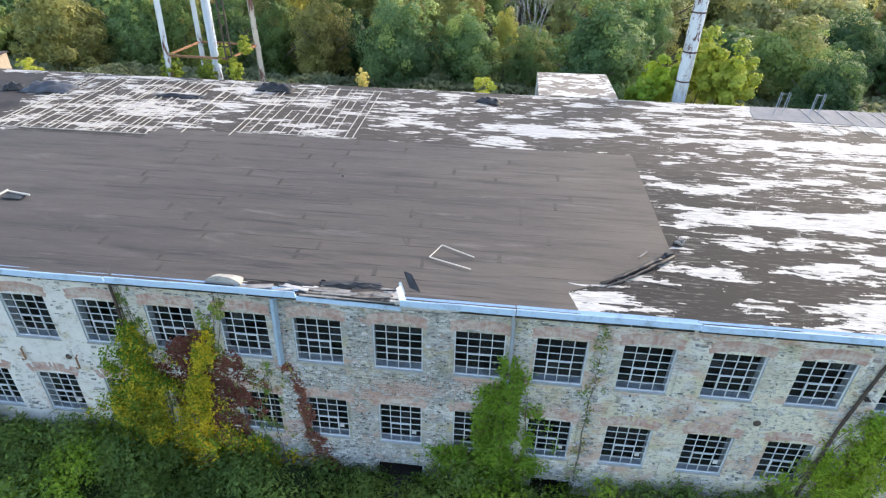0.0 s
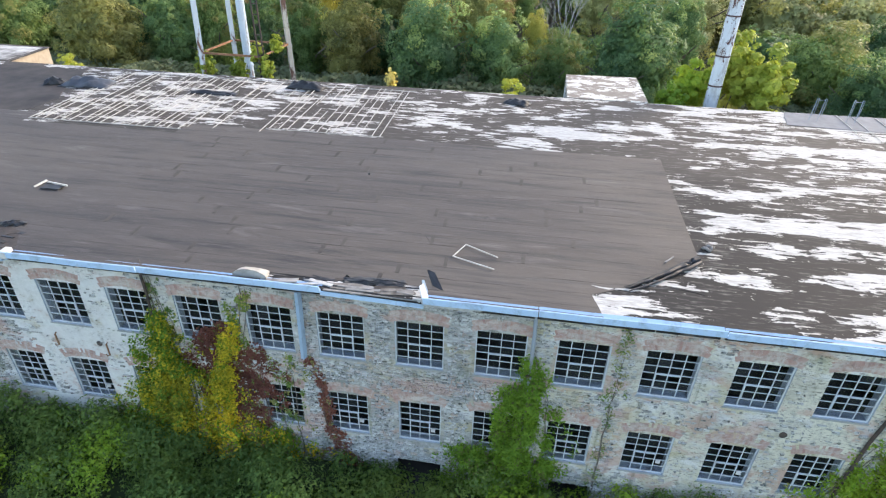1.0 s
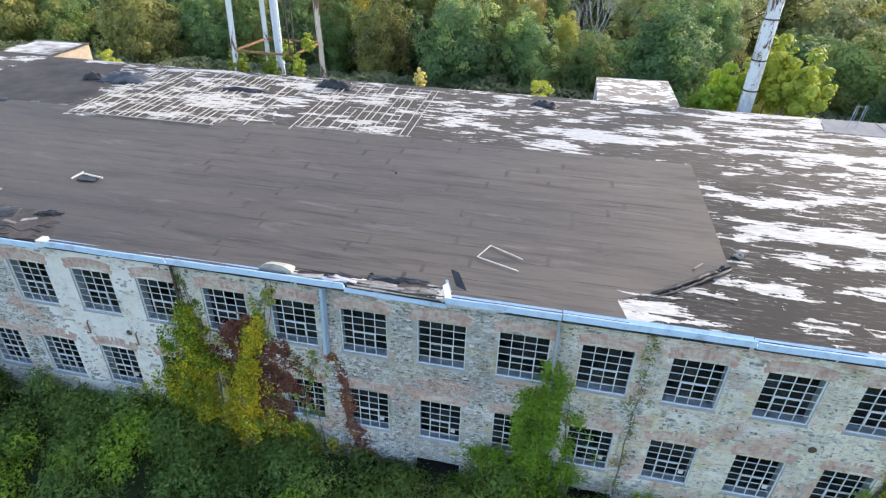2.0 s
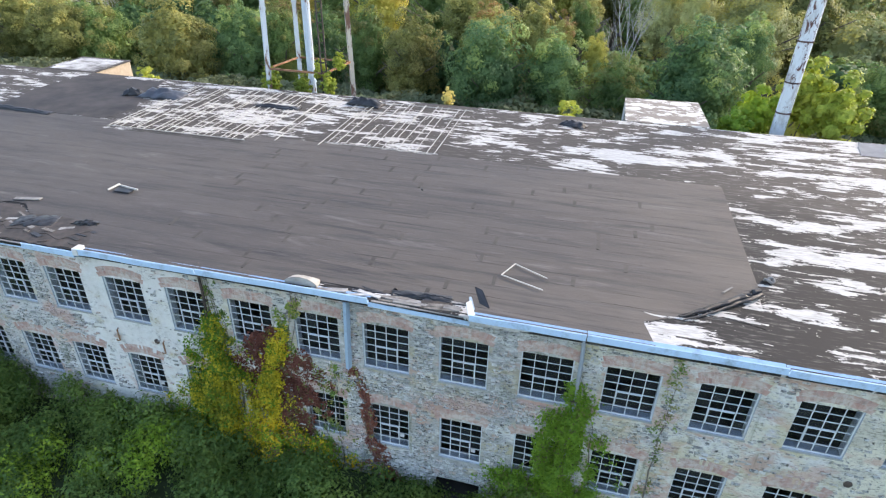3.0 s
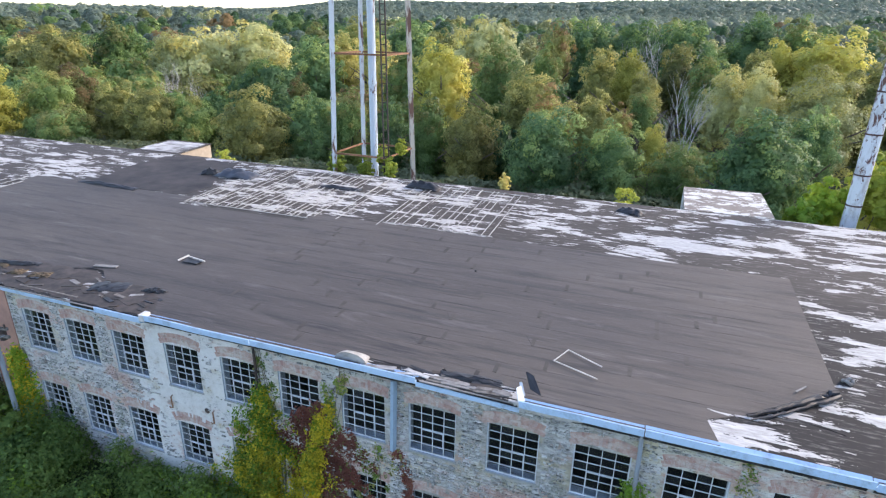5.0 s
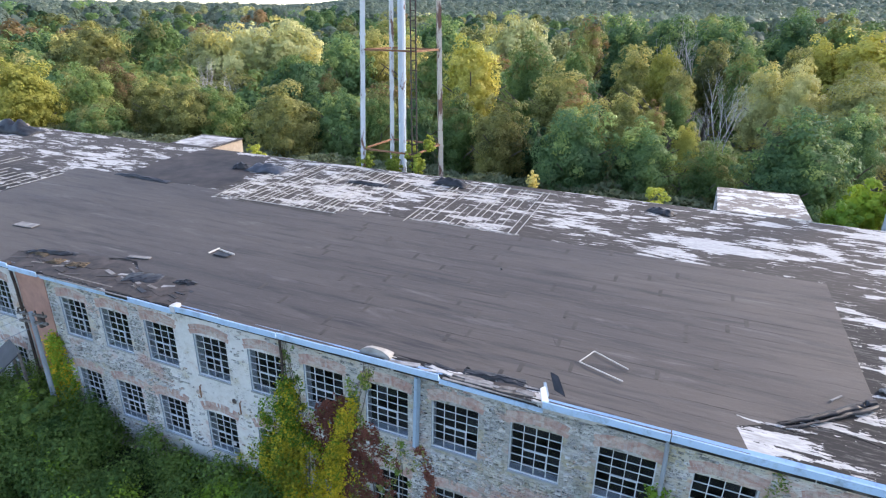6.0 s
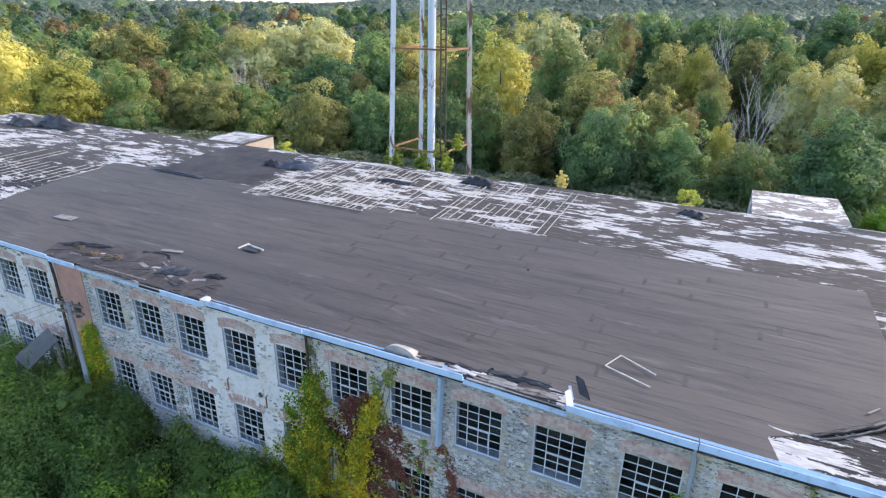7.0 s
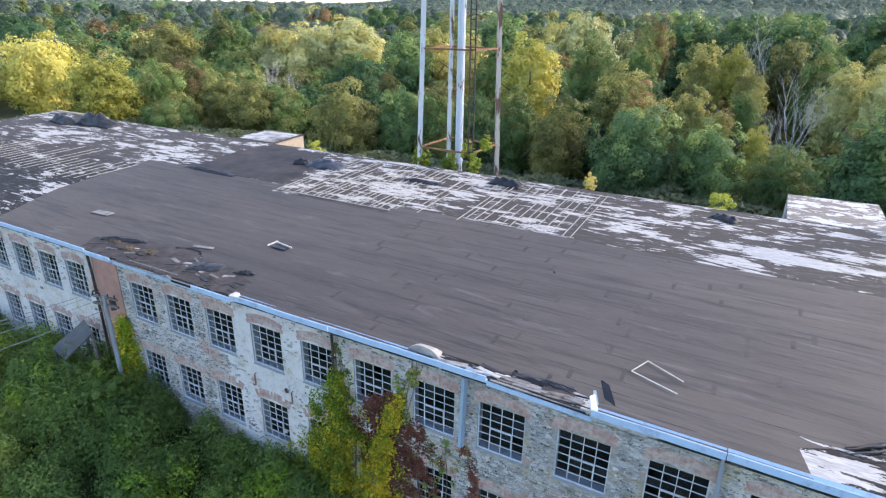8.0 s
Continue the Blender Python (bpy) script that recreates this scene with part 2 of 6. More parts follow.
def make_leaf(name, stops, patch=0.35, through_amount=0.45):
    """Leaves: each leaf its own tone, drifting in patches over the plant."""
    k = Mat(name, 0.6)
    rnd = k.n("NewGeometry").outputs["Random Per Island"]
    obj = k.n("ObjectInfo").outputs["Random"]
    nz = k.noise(k.coords((1, 1, 1)), patch, 4, 0.6)
    wide = k.noise(k.coords((1, 1, 1)), 0.085, 2, 0.5)
    v = k.math("ADD", k.math("MULTIPLY", rnd, 0.16), k.math("MULTIPLY", nz, 0.50))
    v = k.math("ADD", v, k.math("MULTIPLY", k.math("SUBTRACT", wide, 0.12), 0.55))
    v = k.math("ADD", v, k.math("MULTIPLY", k.math("SUBTRACT", obj, 0.5), 0.34))
    c = k.ramp(v, stops)
    k.color(c)
    tr = k.n("BsdfTranslucent")
    k.t.links.new(c, tr.inputs["Color"])
    mx = k.n("MixShader")
    mx.inputs[0].default_value = through_amount
    k.t.links.new(k.b.outputs[0], mx.inputs[1])
    k.t.links.new(tr.outputs[0], mx.inputs[2])
    k.t.links.new(mx.outputs[0], k.t.nodes["Material Output"].inputs["Surface"])
    return k.m


def make_glass():
    k = Mat("dusty_window_glass", 0.1)
    k.t.nodes.remove(k.b)
    lw = k.n("LayerWeight", Blend=0.5).outputs["Facing"]
    fr = k.math("ADD", k.math("MULTIPLY", k.math("POWER", lw, 4.0), 0.5), 0.014)
    clear, gloss, dust = k.n("BsdfTransparent"), k.n("BsdfGlossy"), k.n("BsdfDiffuse")
    clear.inputs[0].default_value = (0.80, 0.83, 0.86, 1)
    gloss.inputs["Roughness"].default_value = 0.08
    dust.inputs[0].default_value = (0.42, 0.44, 0.45, 1)
    rnd = k.n("ObjectInfo").outputs["Random"]
    cloud = k.ramp(k.noise(k.coords((1, 1, 1)), 2.0, 4), [(0.4, 0.0), (0.8, 0.25)])
    amount = k.math("ADD", k.math("MULTIPLY", k.ramp(rnd, [(0.75, 0.0), (1.0, 0.22)]), 1.0), cloud)
    a, b = k.n("MixShader"), k.n("MixShader")
    k.t.links.new(k.math("MULTIPLY", amount, 0.16), a.inputs[0])
    k.t.links.new(clear.outputs[0], a.inputs[1])
    k.t.links.new(dust.outputs[0], a.inputs[2])
    k.t.links.new(fr, b.inputs[0])
    k.t.links.new(a.outputs[0], b.inputs[1])
    k.t.links.new(gloss.outputs[0], b.inputs[2])
    k.t.links.new(b.outputs[0], k.t.nodes["Material Output"].inputs["Surface"])
    return k.m


SPARSEROOF = make_oldroof("sparsely_coated_roofing", 0.755)
FELT, OLDROOF, STONE, RENDER, BRICK = make_membrane(), make_oldroof(), make_stone("rubble_stone", False), make_render(), make_brick()
REDBRICK = make_plain("red_brick_infill", (0.48, 0.265, 0.205), (0.34, 0.195, 0.155), 2.2, 0.9)
BLUE = make_paint("pale_blue_paint", (0.42, 0.58, 0.76), 0.0, 0.45, (0.20, 0.24, 0.29), 0.65)
STEEL = make_paint("grey_steel_sash_paint", (0.56, 0.60, 0.62), 0.0, 0.5, (0.28, 0.25, 0.22), 0.5)
PALE = make_paint("pale_grey_paint_rusting", (0.50, 0.55, 0.59), 0.20, 0.5, (0.30, 0.27, 0.25), 0.6, 0.3)
PIPEBLUE = make_paint("dull_blue_pipe_paint", (0.30, 0.41, 0.52), 0.0, 0.5, (0.17, 0.20, 0.24), 0.7)
POLEGREY = make_paint("weathered_pole_grey", (0.27, 0.31, 0.35), 0.0, 0.7, (0.22, 0.21, 0.2), 0.6, 0.4)


def make_stackpaint():
    """White paint on steel, flaked to rust, all but gone near the top."""
    k = Mat("rusted_white_stack_paint", 0.6)
    z = k.n("SeparateXYZ", Vector=k.n("NewGeometry").outputs["Position"]).outputs["Z"]
    grime = k.noise(k.coords((1, 1, 0.35)), 2.4, 6, 0.68)
    c = k.mix(k.ramp(grime, [(0.48, 0.0), (0.66, 0.65)]), (0.58, 0.62, 0.65), (0.27, 0.25, 0.24))
    flake = k.noise(k.coords((1.2, 1.2, 0.45)), 3.0, 7, 0.72, 0.5)
    v = k.math("ADD", flake, k.ramp(k.math("MULTIPLY", z, 1 / 20), [(0.45, 0.0), (0.78, 0.07), (0.86, 0.13), (0.93, 0.26)]))
    rust = k.mix(k.noise(k.coords((1, 1, 1)), 9.0, 4), (0.070, 0.036, 0.034), (0.175, 0.085, 0.068))
    k.color(k.mix(k.ramp(v, [(0.585, 0.0), (0.62, 1.0)]), c, rust)).bump(flake, 0.3, 0.02)
    return k.m


STACKPAINT = make_stackpaint()
TANPAINT = make_paint("tan_stained_steel_paint", (0.46, 0.42, 0.36), 0.34, 0.6, (0.28, 0.20, 0.15), 0.7, 0.4)
RUST = make_plain("rusty_steel", (0.16, 0.075, 0.04), (0.30, 0.16, 0.09), 3.0, 0.8)
DARKMETAL = make_plain("dark_rusted_iron", (0.035, 0.032, 0.032), (0.10, 0.07, 0.055), 4.0, 0.7)
TAR = make_plain("torn_black_felt", (0.016, 0.017, 0.020), (0.042, 0.043, 0.048), 3.0, 0.55, 0.0, 0.6)
WOOD = make_plain("bleached_timber", (0.60, 0.58, 0.55), (0.42, 0.40, 0.37), 6.0, 0.85)
OLDWOOD = make_plain("weathered_grey_boards", (0.07, 0.062, 0.055), (0.24, 0.22, 0.20), 5.0, 0.9)
WHITE = make_plain("chipped_white_coating", (0.60, 0.60, 0.59), (0.42, 0.41, 0.40), 3.0, 0.7)
COATED = make_plain("patchy_white_coating", (0.08, 0.072, 0.068), (0.56, 0.55, 0.53), 1.1, 0.8)
PLASTER = make_plain("whitewashed_plaster", (0.74, 0.77, 0.80), (0.52, 0.55, 0.57), 2.0, 0.9)
# Near-black base colours carry the shade of the rooms behind the windows.
INSIDE = make_plain("room_shade_wall", (0.040, 0.042, 0.046), (0.022, 0.023, 0.026), 0.8, 0.9)
FLOORING = make_plain("room_shade_floor", (0.022, 0.020, 0.018), (0.045, 0.040, 0.036), 1.5, 0.8)
CREAM = make_plain("cream_brick_wall", (0.46, 0.38, 0.295), (0.34, 0.28, 0.215), 3.0, 0.9)
SLATE = make_plain("blue_grey_sheet_roofing", (0.11, 0.12, 0.14), (0.18, 0.195, 0.215), 1.6, 0.8)
DARKSLATE = make_plain("dark_blue_grey_sheet", (0.035, 0.04, 0.05), (0.06, 0.065, 0.08), 1.6, 0.55)
DARKRUST = make_plain("dark_purple_rust", (0.055, 0.032, 0.032), (0.12, 0.07, 0.062), 2.5, 0.8)
GREYPLANK = make_plain("silvered_plank", (0.14, 0.135, 0.13), (0.27, 0.26, 0.245), 4.0, 0.85)
BARK = make_plain("grey_bark", (0.10, 0.085, 0.07), (0.20, 0.175, 0.15), 5.0, 0.95)
DEADWOOD = make_plain("bleached_dead_wood", (0.60, 0.57, 0.53), (0.40, 0.37, 0.34), 5.0, 0.9)
GLASS = make_glass()
SOIL = make_plain("overgrown_ground", (0.030, 0.045, 0.018), (0.060, 0.080, 0.032), 0.6, 0.95)

GREEN = make_leaf("green_leaves", [(0.22, (0.054, 0.105, 0.034)), (0.52, (0.172, 0.270, 0.085)), (0.82, (0.440, 0.525, 0.170))])
DEEP = make_leaf("dark_green_leaves", [(0.22, (0.033, 0.078, 0.035)), (0.52, (0.095, 0.185, 0.075)), (0.82, (0.250, 0.375, 0.140))])
OLIVE = make_leaf("olive_leaves", [(0.22, (0.080, 0.096, 0.034)), (0.52, (0.240, 0.256, 0.082)), (0.82, (0.540, 0.500, 0.165))])
GOLD = make_leaf("yellowing_leaves", [(0.22, (0.135, 0.145, 0.048)), (0.52, (0.420, 0.400, 0.130)), (0.82, (0.800, 0.680, 0.240))])
PALELEAF = make_leaf("pale_dry_leaves", [(0.22, (0.180, 0.200, 0.095)), (0.52, (0.430, 0.450, 0.205)), (0.82, (0.760, 0.720, 0.350))])
RUSSET = make_leaf("russet_leaves", [(0.22, (0.130, 0.105, 0.045)), (0.52, (0.290, 0.195, 0.085)), (0.82, (0.450, 0.275, 0.120))])
# Aerial haze put into the leaf colour: greyer, bluer, flatter in tone.
HAZEDLEAF = make_leaf("hazed_wood_leaves", [(0.22, (0.115, 0.160, 0.125)), (0.52, (0.165, 0.215, 0.162)), (0.82, (0.245, 0.290, 0.205))], 0.02)
SHRUB = make_leaf("shrub_leaves", [(0.24, (0.032, 0.082, 0.024)), (0.48, (0.104, 0.194, 0.047)), (0.68, (0.220, 0.308, 0.068)), (0.88, (0.420, 0.455, 0.095))], 0.5)
IVYGREEN = make_leaf("fresh_ivy_leaves", [(0.25, (0.095, 0.200, 0.022)), (0.52, (0.225, 0.380, 0.038)), (0.85, (0.48, 0.55, 0.060))], 0.8)
IVYGOLD = make_leaf("autumn_ivy_leaves", [(0.25, (0.210, 0.225, 0.024)), (0.38, (0.550, 0.470, 0.036)), (0.50, (0.860, 0.620, 0.046)), (0.75, (0.880, 0.540, 0.052))], 0.9)
IVYRED = make_leaf("crimson_creeper_leaves", [(0.25, (0.130, 0.050, 0.038)), (0.55, (0.250, 0.090, 0.066)), (0.85, (0.35, 0.150, 0.095))], 0.8)

YELLOW = make_leaf("bright_yellow_leaves", [(0.22, (0.24, 0.25, 0.050)), (0.5, (0.50, 0.48, 0.110)), (0.8, (0.74, 0.66, 0.19))])
# Pale jamb paint, with the blue cast of sky light put into its colour.
JAMB = make_paint("sky_tinted_jamb_paint", (0.38, 0.44, 0.49), 0.0, 0.6, (0.24, 0.25, 0.25), 0.6)
YELLOWGREEN = make_leaf("yellow_green_leaves", [(0.25, (0.13, 0.20, 0.03)), (0.5, (0.33, 0.40, 0.06)), (0.8, (0.58, 0.58, 0.10))], 0.8)

# ---- mesh tools ----


def mesh_of(name, verts, faces, mats, idx=None, smooth=False):
    me = bpy.data.meshes.new(name)
    me.from_pydata([tuple(v) for v in verts], [], faces)
    for m in (mats if isinstance(mats, (list, tuple)) else [mats]):
        me.materials.append(m)
    if idx is not None:
        me.polygons.foreach_set("material_index", idx)
    if smooth:
        me.polygons.foreach_set("use_smooth", [True] * len(me.polygons))
    me.update()
    return me


def part(name, bm, material, parent=None, label=""):
    """Links a bmesh as one mesh object under a thing or a part."""
    me = bpy.data.meshes.new(name)
    bm.to_mesh(me)
    bm.free()
    me.materials.append(material)
    ob = new(name, me)
    ob.parent = parent
    if label:
        tagged(ob, label)
    return ob


def box(bm, a, b, bevel=0.0):
    """An axis-aligned box between two corners."""
    c = [(x, y, z) for x in (a[0], b[0]) for y in (a[1], b[1]) for z in (a[2], b[2])]
    v = [bm.verts.new(p) for p in c]
    fs = [bm.faces.new([v[i] for i in q]) for q in ((0, 1, 3, 2), (4, 6, 7, 5), (0, 4, 5, 1), (2, 3, 7, 6), (0, 2, 6, 4), (1, 5, 7, 3))]
    if bevel:
        es = {e for f in fs for e in f.edges}
        bmesh.ops.bevel(bm, geom=list(es), offset=bevel, segments=1, affect="EDGES")
    return bm


def bar(bm, p, q, w, h=None, sides=0):
    """A bar from p to q: square, or round with that many sides."""
    p, q, h = Vector(p), Vector(q), h or w
    d = (q - p).normalized()
    u = d.cross(Vector((0, 0, 1)))
    u = u.normalized() if u.length > 1e-4 else Vector((1, 0, 0))
    v = u.cross(d)
    k = sides or 4
    ring = [(math.cos(2 * math.pi * (i + 0.5) / k), math.sin(2 * math.pi * (i + 0.5) / k)) for i in range(k)]
    s = 1.0 if sides else math.sqrt(2)
    loops = [[bm.verts.new(e + u * a * s * w / 2 + v * b * s * h / 2) for a, b in ring] for e in (p, q)]
    for i in range(k):
        bm.faces.new((loops[0][i], loops[0][(i + 1) % k], loops[1][(i + 1) % k], loops[1][i]))
    bm.faces.new(loops[0][::-1])
    bm.faces.new(loops[1])
    return bm


def tube(bm, points, radii, sides=7):
    """A tapered, bending round limb through points."""
    loops = []
    for i, p in enumerate(points):
        p = Vector(p)
        d = (Vector(points[min(i + 1, len(points) - 1)]) - Vector(points[max(i - 1, 0)])).normalized()
        u = d.orthogonal().normalized()
        v = d.cross(u)
        loops.append([bm.verts.new(p + (u * math.cos(2 * math.pi * k / sides) + v * math.sin(2 * math.pi * k / sides)) * radii[i]) for k in range(sides)])
    for a, b in zip(loops, loops[1:]):
        for k in range(sides):
            try:
                bm.faces.new((a[k], a[(k + 1) % sides], b[(k + 1) % sides], b[k]))
            except ValueError:
                pass
    bm.faces.new(loops[0][::-1])
    bm.faces.new(loops[-1])
    return bm


def empty(name, x=0, y=0, z=0):
    ob = new(name)
    ob.location = (x, y, z)
    ob.empty_display_size = 0.3
    return ob


def leaf_tris(centres, normals, sizes, rng, long=1.4):
    """Pointed three-cornered leaves, for foliage further off."""
    n = len(centres)
    u = np.cross(normals, rng.normal(size=(n, 3)))
    u /= np.linalg.norm(u, axis=1)[:, None] + 1e-9
    v = np.cross(normals, u)
    s = sizes[:, None]
    verts = np.stack([centres - u * s * 0.5 * long - v * s * 0.1, centres + u * s * 0.35 * long - v * s * 0.5, centres + u * s * 0.3 * long + v * s * 0.6], 1).reshape(-1, 3)
    return verts, np.arange(n * 3).reshape(n, 3)


def mesh_arrays(name, verts, quads, mats, idx=None):
    """A mesh of like-sided faces straight from arrays."""
    me = bpy.data.meshes.new(name)
    me.vertices.add(len(verts))
    me.vertices.foreach_set("co", np.asarray(verts, np.float32).ravel())
    me.loops.add(quads.size)
    me.loops.foreach_set("vertex_index", np.asarray(quads, np.int32).ravel())
    me.polygons.add(len(quads))
    me.polygons.foreach_set("loop_start", np.arange(0, quads.size, quads.shape[1], dtype=np.int32))
    for m in mats:
        me.materials.append(m)
    if idx is not None:
        me.polygons.foreach_set("material_index", np.asarray(idx, np.int32))
    me.update(calc_edges=True)
    return me

# ---- ground ----
def hill(x, y):
    """The land: level round the mill, rolling and rising to low hills far behind."""
    d = math.hypot(x, y)
    far = max(0.0, min(1.0, (d - 350) / 3000))
    h = 6.0 * noise.noise(Vector((x / 260, y / 260, 0.3))) * min(1.0, max(0.0, (d - 90) / 200))
    ridge = 44 + 55 * math.exp(-((x - 100) / 1900) ** 2) + 22 * noise.noise(Vector((x / 900, y / 1300, 2.0)))
    turn = max(0.0, min(1.0, (math.atan2(x - 3.6, y + 14) + 0.66) / 0.17))
    rise = 0.042 * min(max(0.0, d - 105), 240.0)
    return h + rise + (ridge + 44 * turn * turn * (3 - 2 * turn)) * far ** 1.25


def build_ground():
    xs = [-6000, -5000] + list(range(-4200, -300, 130)) + [-300, -200, -130, -90, -60, -30, 0, 30, 60, 90, 130, 200, 300] + list(range(380, 4200, 130)) + [5000, 6000]
    ys = [-4000, -1500, -500, -150, -60, -20, 0, 20, 45, 70, 100, 140, 190, 250, 330, 430] + list(range(520, 4300, 120))
    vs = [(x, y, hill(x, y) if y > 60 else 0.0) for y in ys for x in xs]
    n = len(xs)
    fs = [(j * n + i, j * n + i + 1, (j + 1) * n + i + 1, (j + 1) * n + i) for j in range(len(ys) - 1) for i in range(n - 1)]
    ob = new("ground", mesh_of("ground", vs, fs, SOIL, smooth=True))
    tagged(ob, "overgrown dark green ground running out to wooded hills", "ground", kind="structure")


build_ground()

# ---- the mill: plan ----
X0, X1, Y1, WALL = -62.0, 46.0, 19.9, 0.40
WIN_W, HEAD_U, SILL_U = 1.64, 7.42, 5.54
WIN_WL, HEAD_L, SILL_L = 1.54, 3.83, 1.90
UPPER = [-60.0, -57.4, -54.8, -52.2, -49.5, -46.9, -44.3, -41.6, -38.9, -36.2, -33.4, -30.85, -28.35, -25.9, -20.7, -18.2, -15.62, -12.95, -10.28, -7.74, -5.19, -2.68, 0.0, 2.68, 5.27, 7.97, 10.66, 13.31, 16.0, 18.7, 21.35, 24.0, 26.7, 29.4, 32.0, 34.7, 37.4, 40.0, 42.6]
LOWER = [u + 0.07 for u in UPPER]
RISE = 0.04


def roof_z(y):
    return 8.55 + RISE * (y + 0.2)


mill = empty("mill_building", 0, 0, 0)
tagged(mill, "long derelict two-storey stone mill with a low-pitched patched roof", "building")


def wall_mesh(name, cuts, top, label, parent, mat_out, x0, x1, y, depth, skip=()):
    """A wall along x with openings through it; cuts: (x, width, sill, head)."""
    xs = sorted({x0, x1, *[c[0] for c in cuts], *[c[0] + c[1] for c in cuts]})
    zs = sorted({-0.6, top, *[c[2] for c in cuts], *[c[3] for c in cuts]})
    verts, faces, idx, ids = [], [], [], {}

    def vid(p):
        if p not in ids:
            ids[p] = len(verts)
            verts.append(p)
        return ids[p]

    def quad(a, b, c, d, m):
        faces.append(tuple(vid(p) for p in (a, b, c, d)))
        idx.append(m)

    for i in range(len(xs) - 1):
        for j in range(len(zs) - 1):
            a, b, c, d = xs[i], xs[i + 1], zs[j], zs[j + 1]
            mx, mz = (a + b) / 2, (c + d) / 2
            if any(q[0] < mx < q[0] + q[1] and q[2] < mz < q[3] for q in cuts):
                continue
            quad((a, y, c), (b, y, c), (b, y, d), (a, y, d), 0)
            quad((b, y + depth, c), (a, y + depth, c), (a, y + depth, d), (b, y + depth, d), 1)
    for q in cuts:
        a, b, c, d = q[0], q[0] + q[1], q[2], q[3]
        for e, f, m in ((y, y + 0.11, 2 if c > 0 else 0), (y + 0.11, y + depth, 1)):
            quad((a, e, c), (a, f, c), (b, f, c), (b, e, c), m)
            quad((a, e, d), (b, e, d), (b, f, d), (a, f, d), m)
            quad((a, e, c), (a, e, d), (a, f, d), (a, f, c), m)
            quad((b, e, c), (b, f, c), (b, f, d), (b, e, d), m)
    a, b = x0, x1
    quad((a, y, top), (b, y, top), (b, y + depth, top), (a, y + depth, top), 0)
    ob = new(name, mesh_of(name, verts, faces, [mat_out, PLASTER, JAMB], idx))
    ob.parent = parent
    if label:
        tagged(ob, label)
    return ob


CUTS = [(x, WIN_W, SILL_U, HEAD_U) for x in UPPER] + [(x, WIN_WL, SILL_L, HEAD_L) for x in LOWER]
CELLAR = [(-0.1, 1.75, -0.3, 0.75), (5.75, 1.5, -0.3, 0.72)]
# Added near-black slabs stand in for the shade before and inside the openings.
for c in CELLAR:
    bm = bmesh.new()
    box(bm, (c[0] - 0.3, -1.5, -0.2), (c[0] + c[1] + 0.3, -0.005, 0.03), 0.01)
    box(bm, (c[0] + 0.01, 0.0, -0.2), (c[0] + c[1] - 0.01, 3.0, 0.025))
    part("areaway_floor", bm, FLOORING, mill, "near-black slab added for the shade of a cellar opening")
wall_mesh("front_wall", CUTS + CELLAR, 8.34, "patched rubble stone and lime render wall", mill, RENDER, X0, X1, 0.0, WALL)

# Walls and floors coloured near-black, so the rooms read unlit.
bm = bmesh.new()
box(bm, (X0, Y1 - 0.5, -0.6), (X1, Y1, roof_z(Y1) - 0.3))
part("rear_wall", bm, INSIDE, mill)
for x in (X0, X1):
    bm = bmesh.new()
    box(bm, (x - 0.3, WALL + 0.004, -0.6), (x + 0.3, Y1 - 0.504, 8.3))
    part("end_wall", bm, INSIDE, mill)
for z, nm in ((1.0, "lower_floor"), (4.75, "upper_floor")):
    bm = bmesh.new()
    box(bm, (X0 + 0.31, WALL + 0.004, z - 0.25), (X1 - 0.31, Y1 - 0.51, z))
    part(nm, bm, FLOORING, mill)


def roof_slab():
    """The roof deck: old coated roofing, with slight sags."""
    nx, ny = 216, 40
    vs, fs = [], []
    for j in range(ny + 1):
        for i in range(nx + 1):
            x, y = X0 - 0.2 + (X1 - X0 + 0.4) * i / nx, -0.22 + (Y1 + 0.3) * j / ny
            sag = 0.035 * noise.noise(Vector((x * 0.25, y * 0.3, 0))) if 0 < j < ny else 0.0
            vs.append((x, y, roof_z(y) + min(0.0, sag)))
    w = nx + 1
    fs = [(j * w + i, j * w + i + 1, (j + 1) * w + i + 1, (j + 1) * w + i) for j in range(ny) for i in range(nx)]
    top = len(vs)
    vs += [(x, y, z - 0.24) for x, y, z in vs]
    fs += [tuple(reversed([q + top for q in f])) for f in fs]
    rim = [i for i in range(w)] + [j * w + nx for j in range(1, ny + 1)] + [ny * w + i for i in range(nx - 1, -1, -1)] + [j * w for j in range(ny - 1, 0, -1)]
    fs += [(a, a + top, b + top, b) for a, b in zip(rim, rim[1:] + rim[:1])]
    ob = new("roof", mesh_of("roof", vs, fs, OLDROOF, smooth=False))
    ob.parent = mill
    tagged(ob, "dark roofing with flaking white coating in streaks")
    return ob


roof = roof_slab()

def make_beige():
    """Beige roofing with a white coat left in ragged patches."""
    k = Mat("patchy_beige_coating", 0.8)
    nz = k.noise(k.coords((0.9, 1.5, 1)), 1.1, 7, 0.68, 0.4)
    sub_tone = k.mix(k.noise(k.coords((1, 1, 1)), 3.0, 5), (0.13, 0.11, 0.095), (0.27, 0.235, 0.20))
    k.color(k.mix(k.ramp(nz, [(0.51, 0.0), (0.525, 1.0)]), sub_tone, (0.54, 0.53, 0.50)))
    return k.m


# rear stair towers, roofed at or above the main roof
bm = bmesh.new()
vs = [(5.85, Y1 + 0.12), (10.5, Y1 + 0.12), (10.4, 24.9), (5.9, 24.7)]
lo = [bm.verts.new((x, y, -0.6)) for x, y in vs]
hi = [bm.verts.new((x, y, roof_z(y) + 0.03)) for x, y in vs]
bm.faces.new(hi)
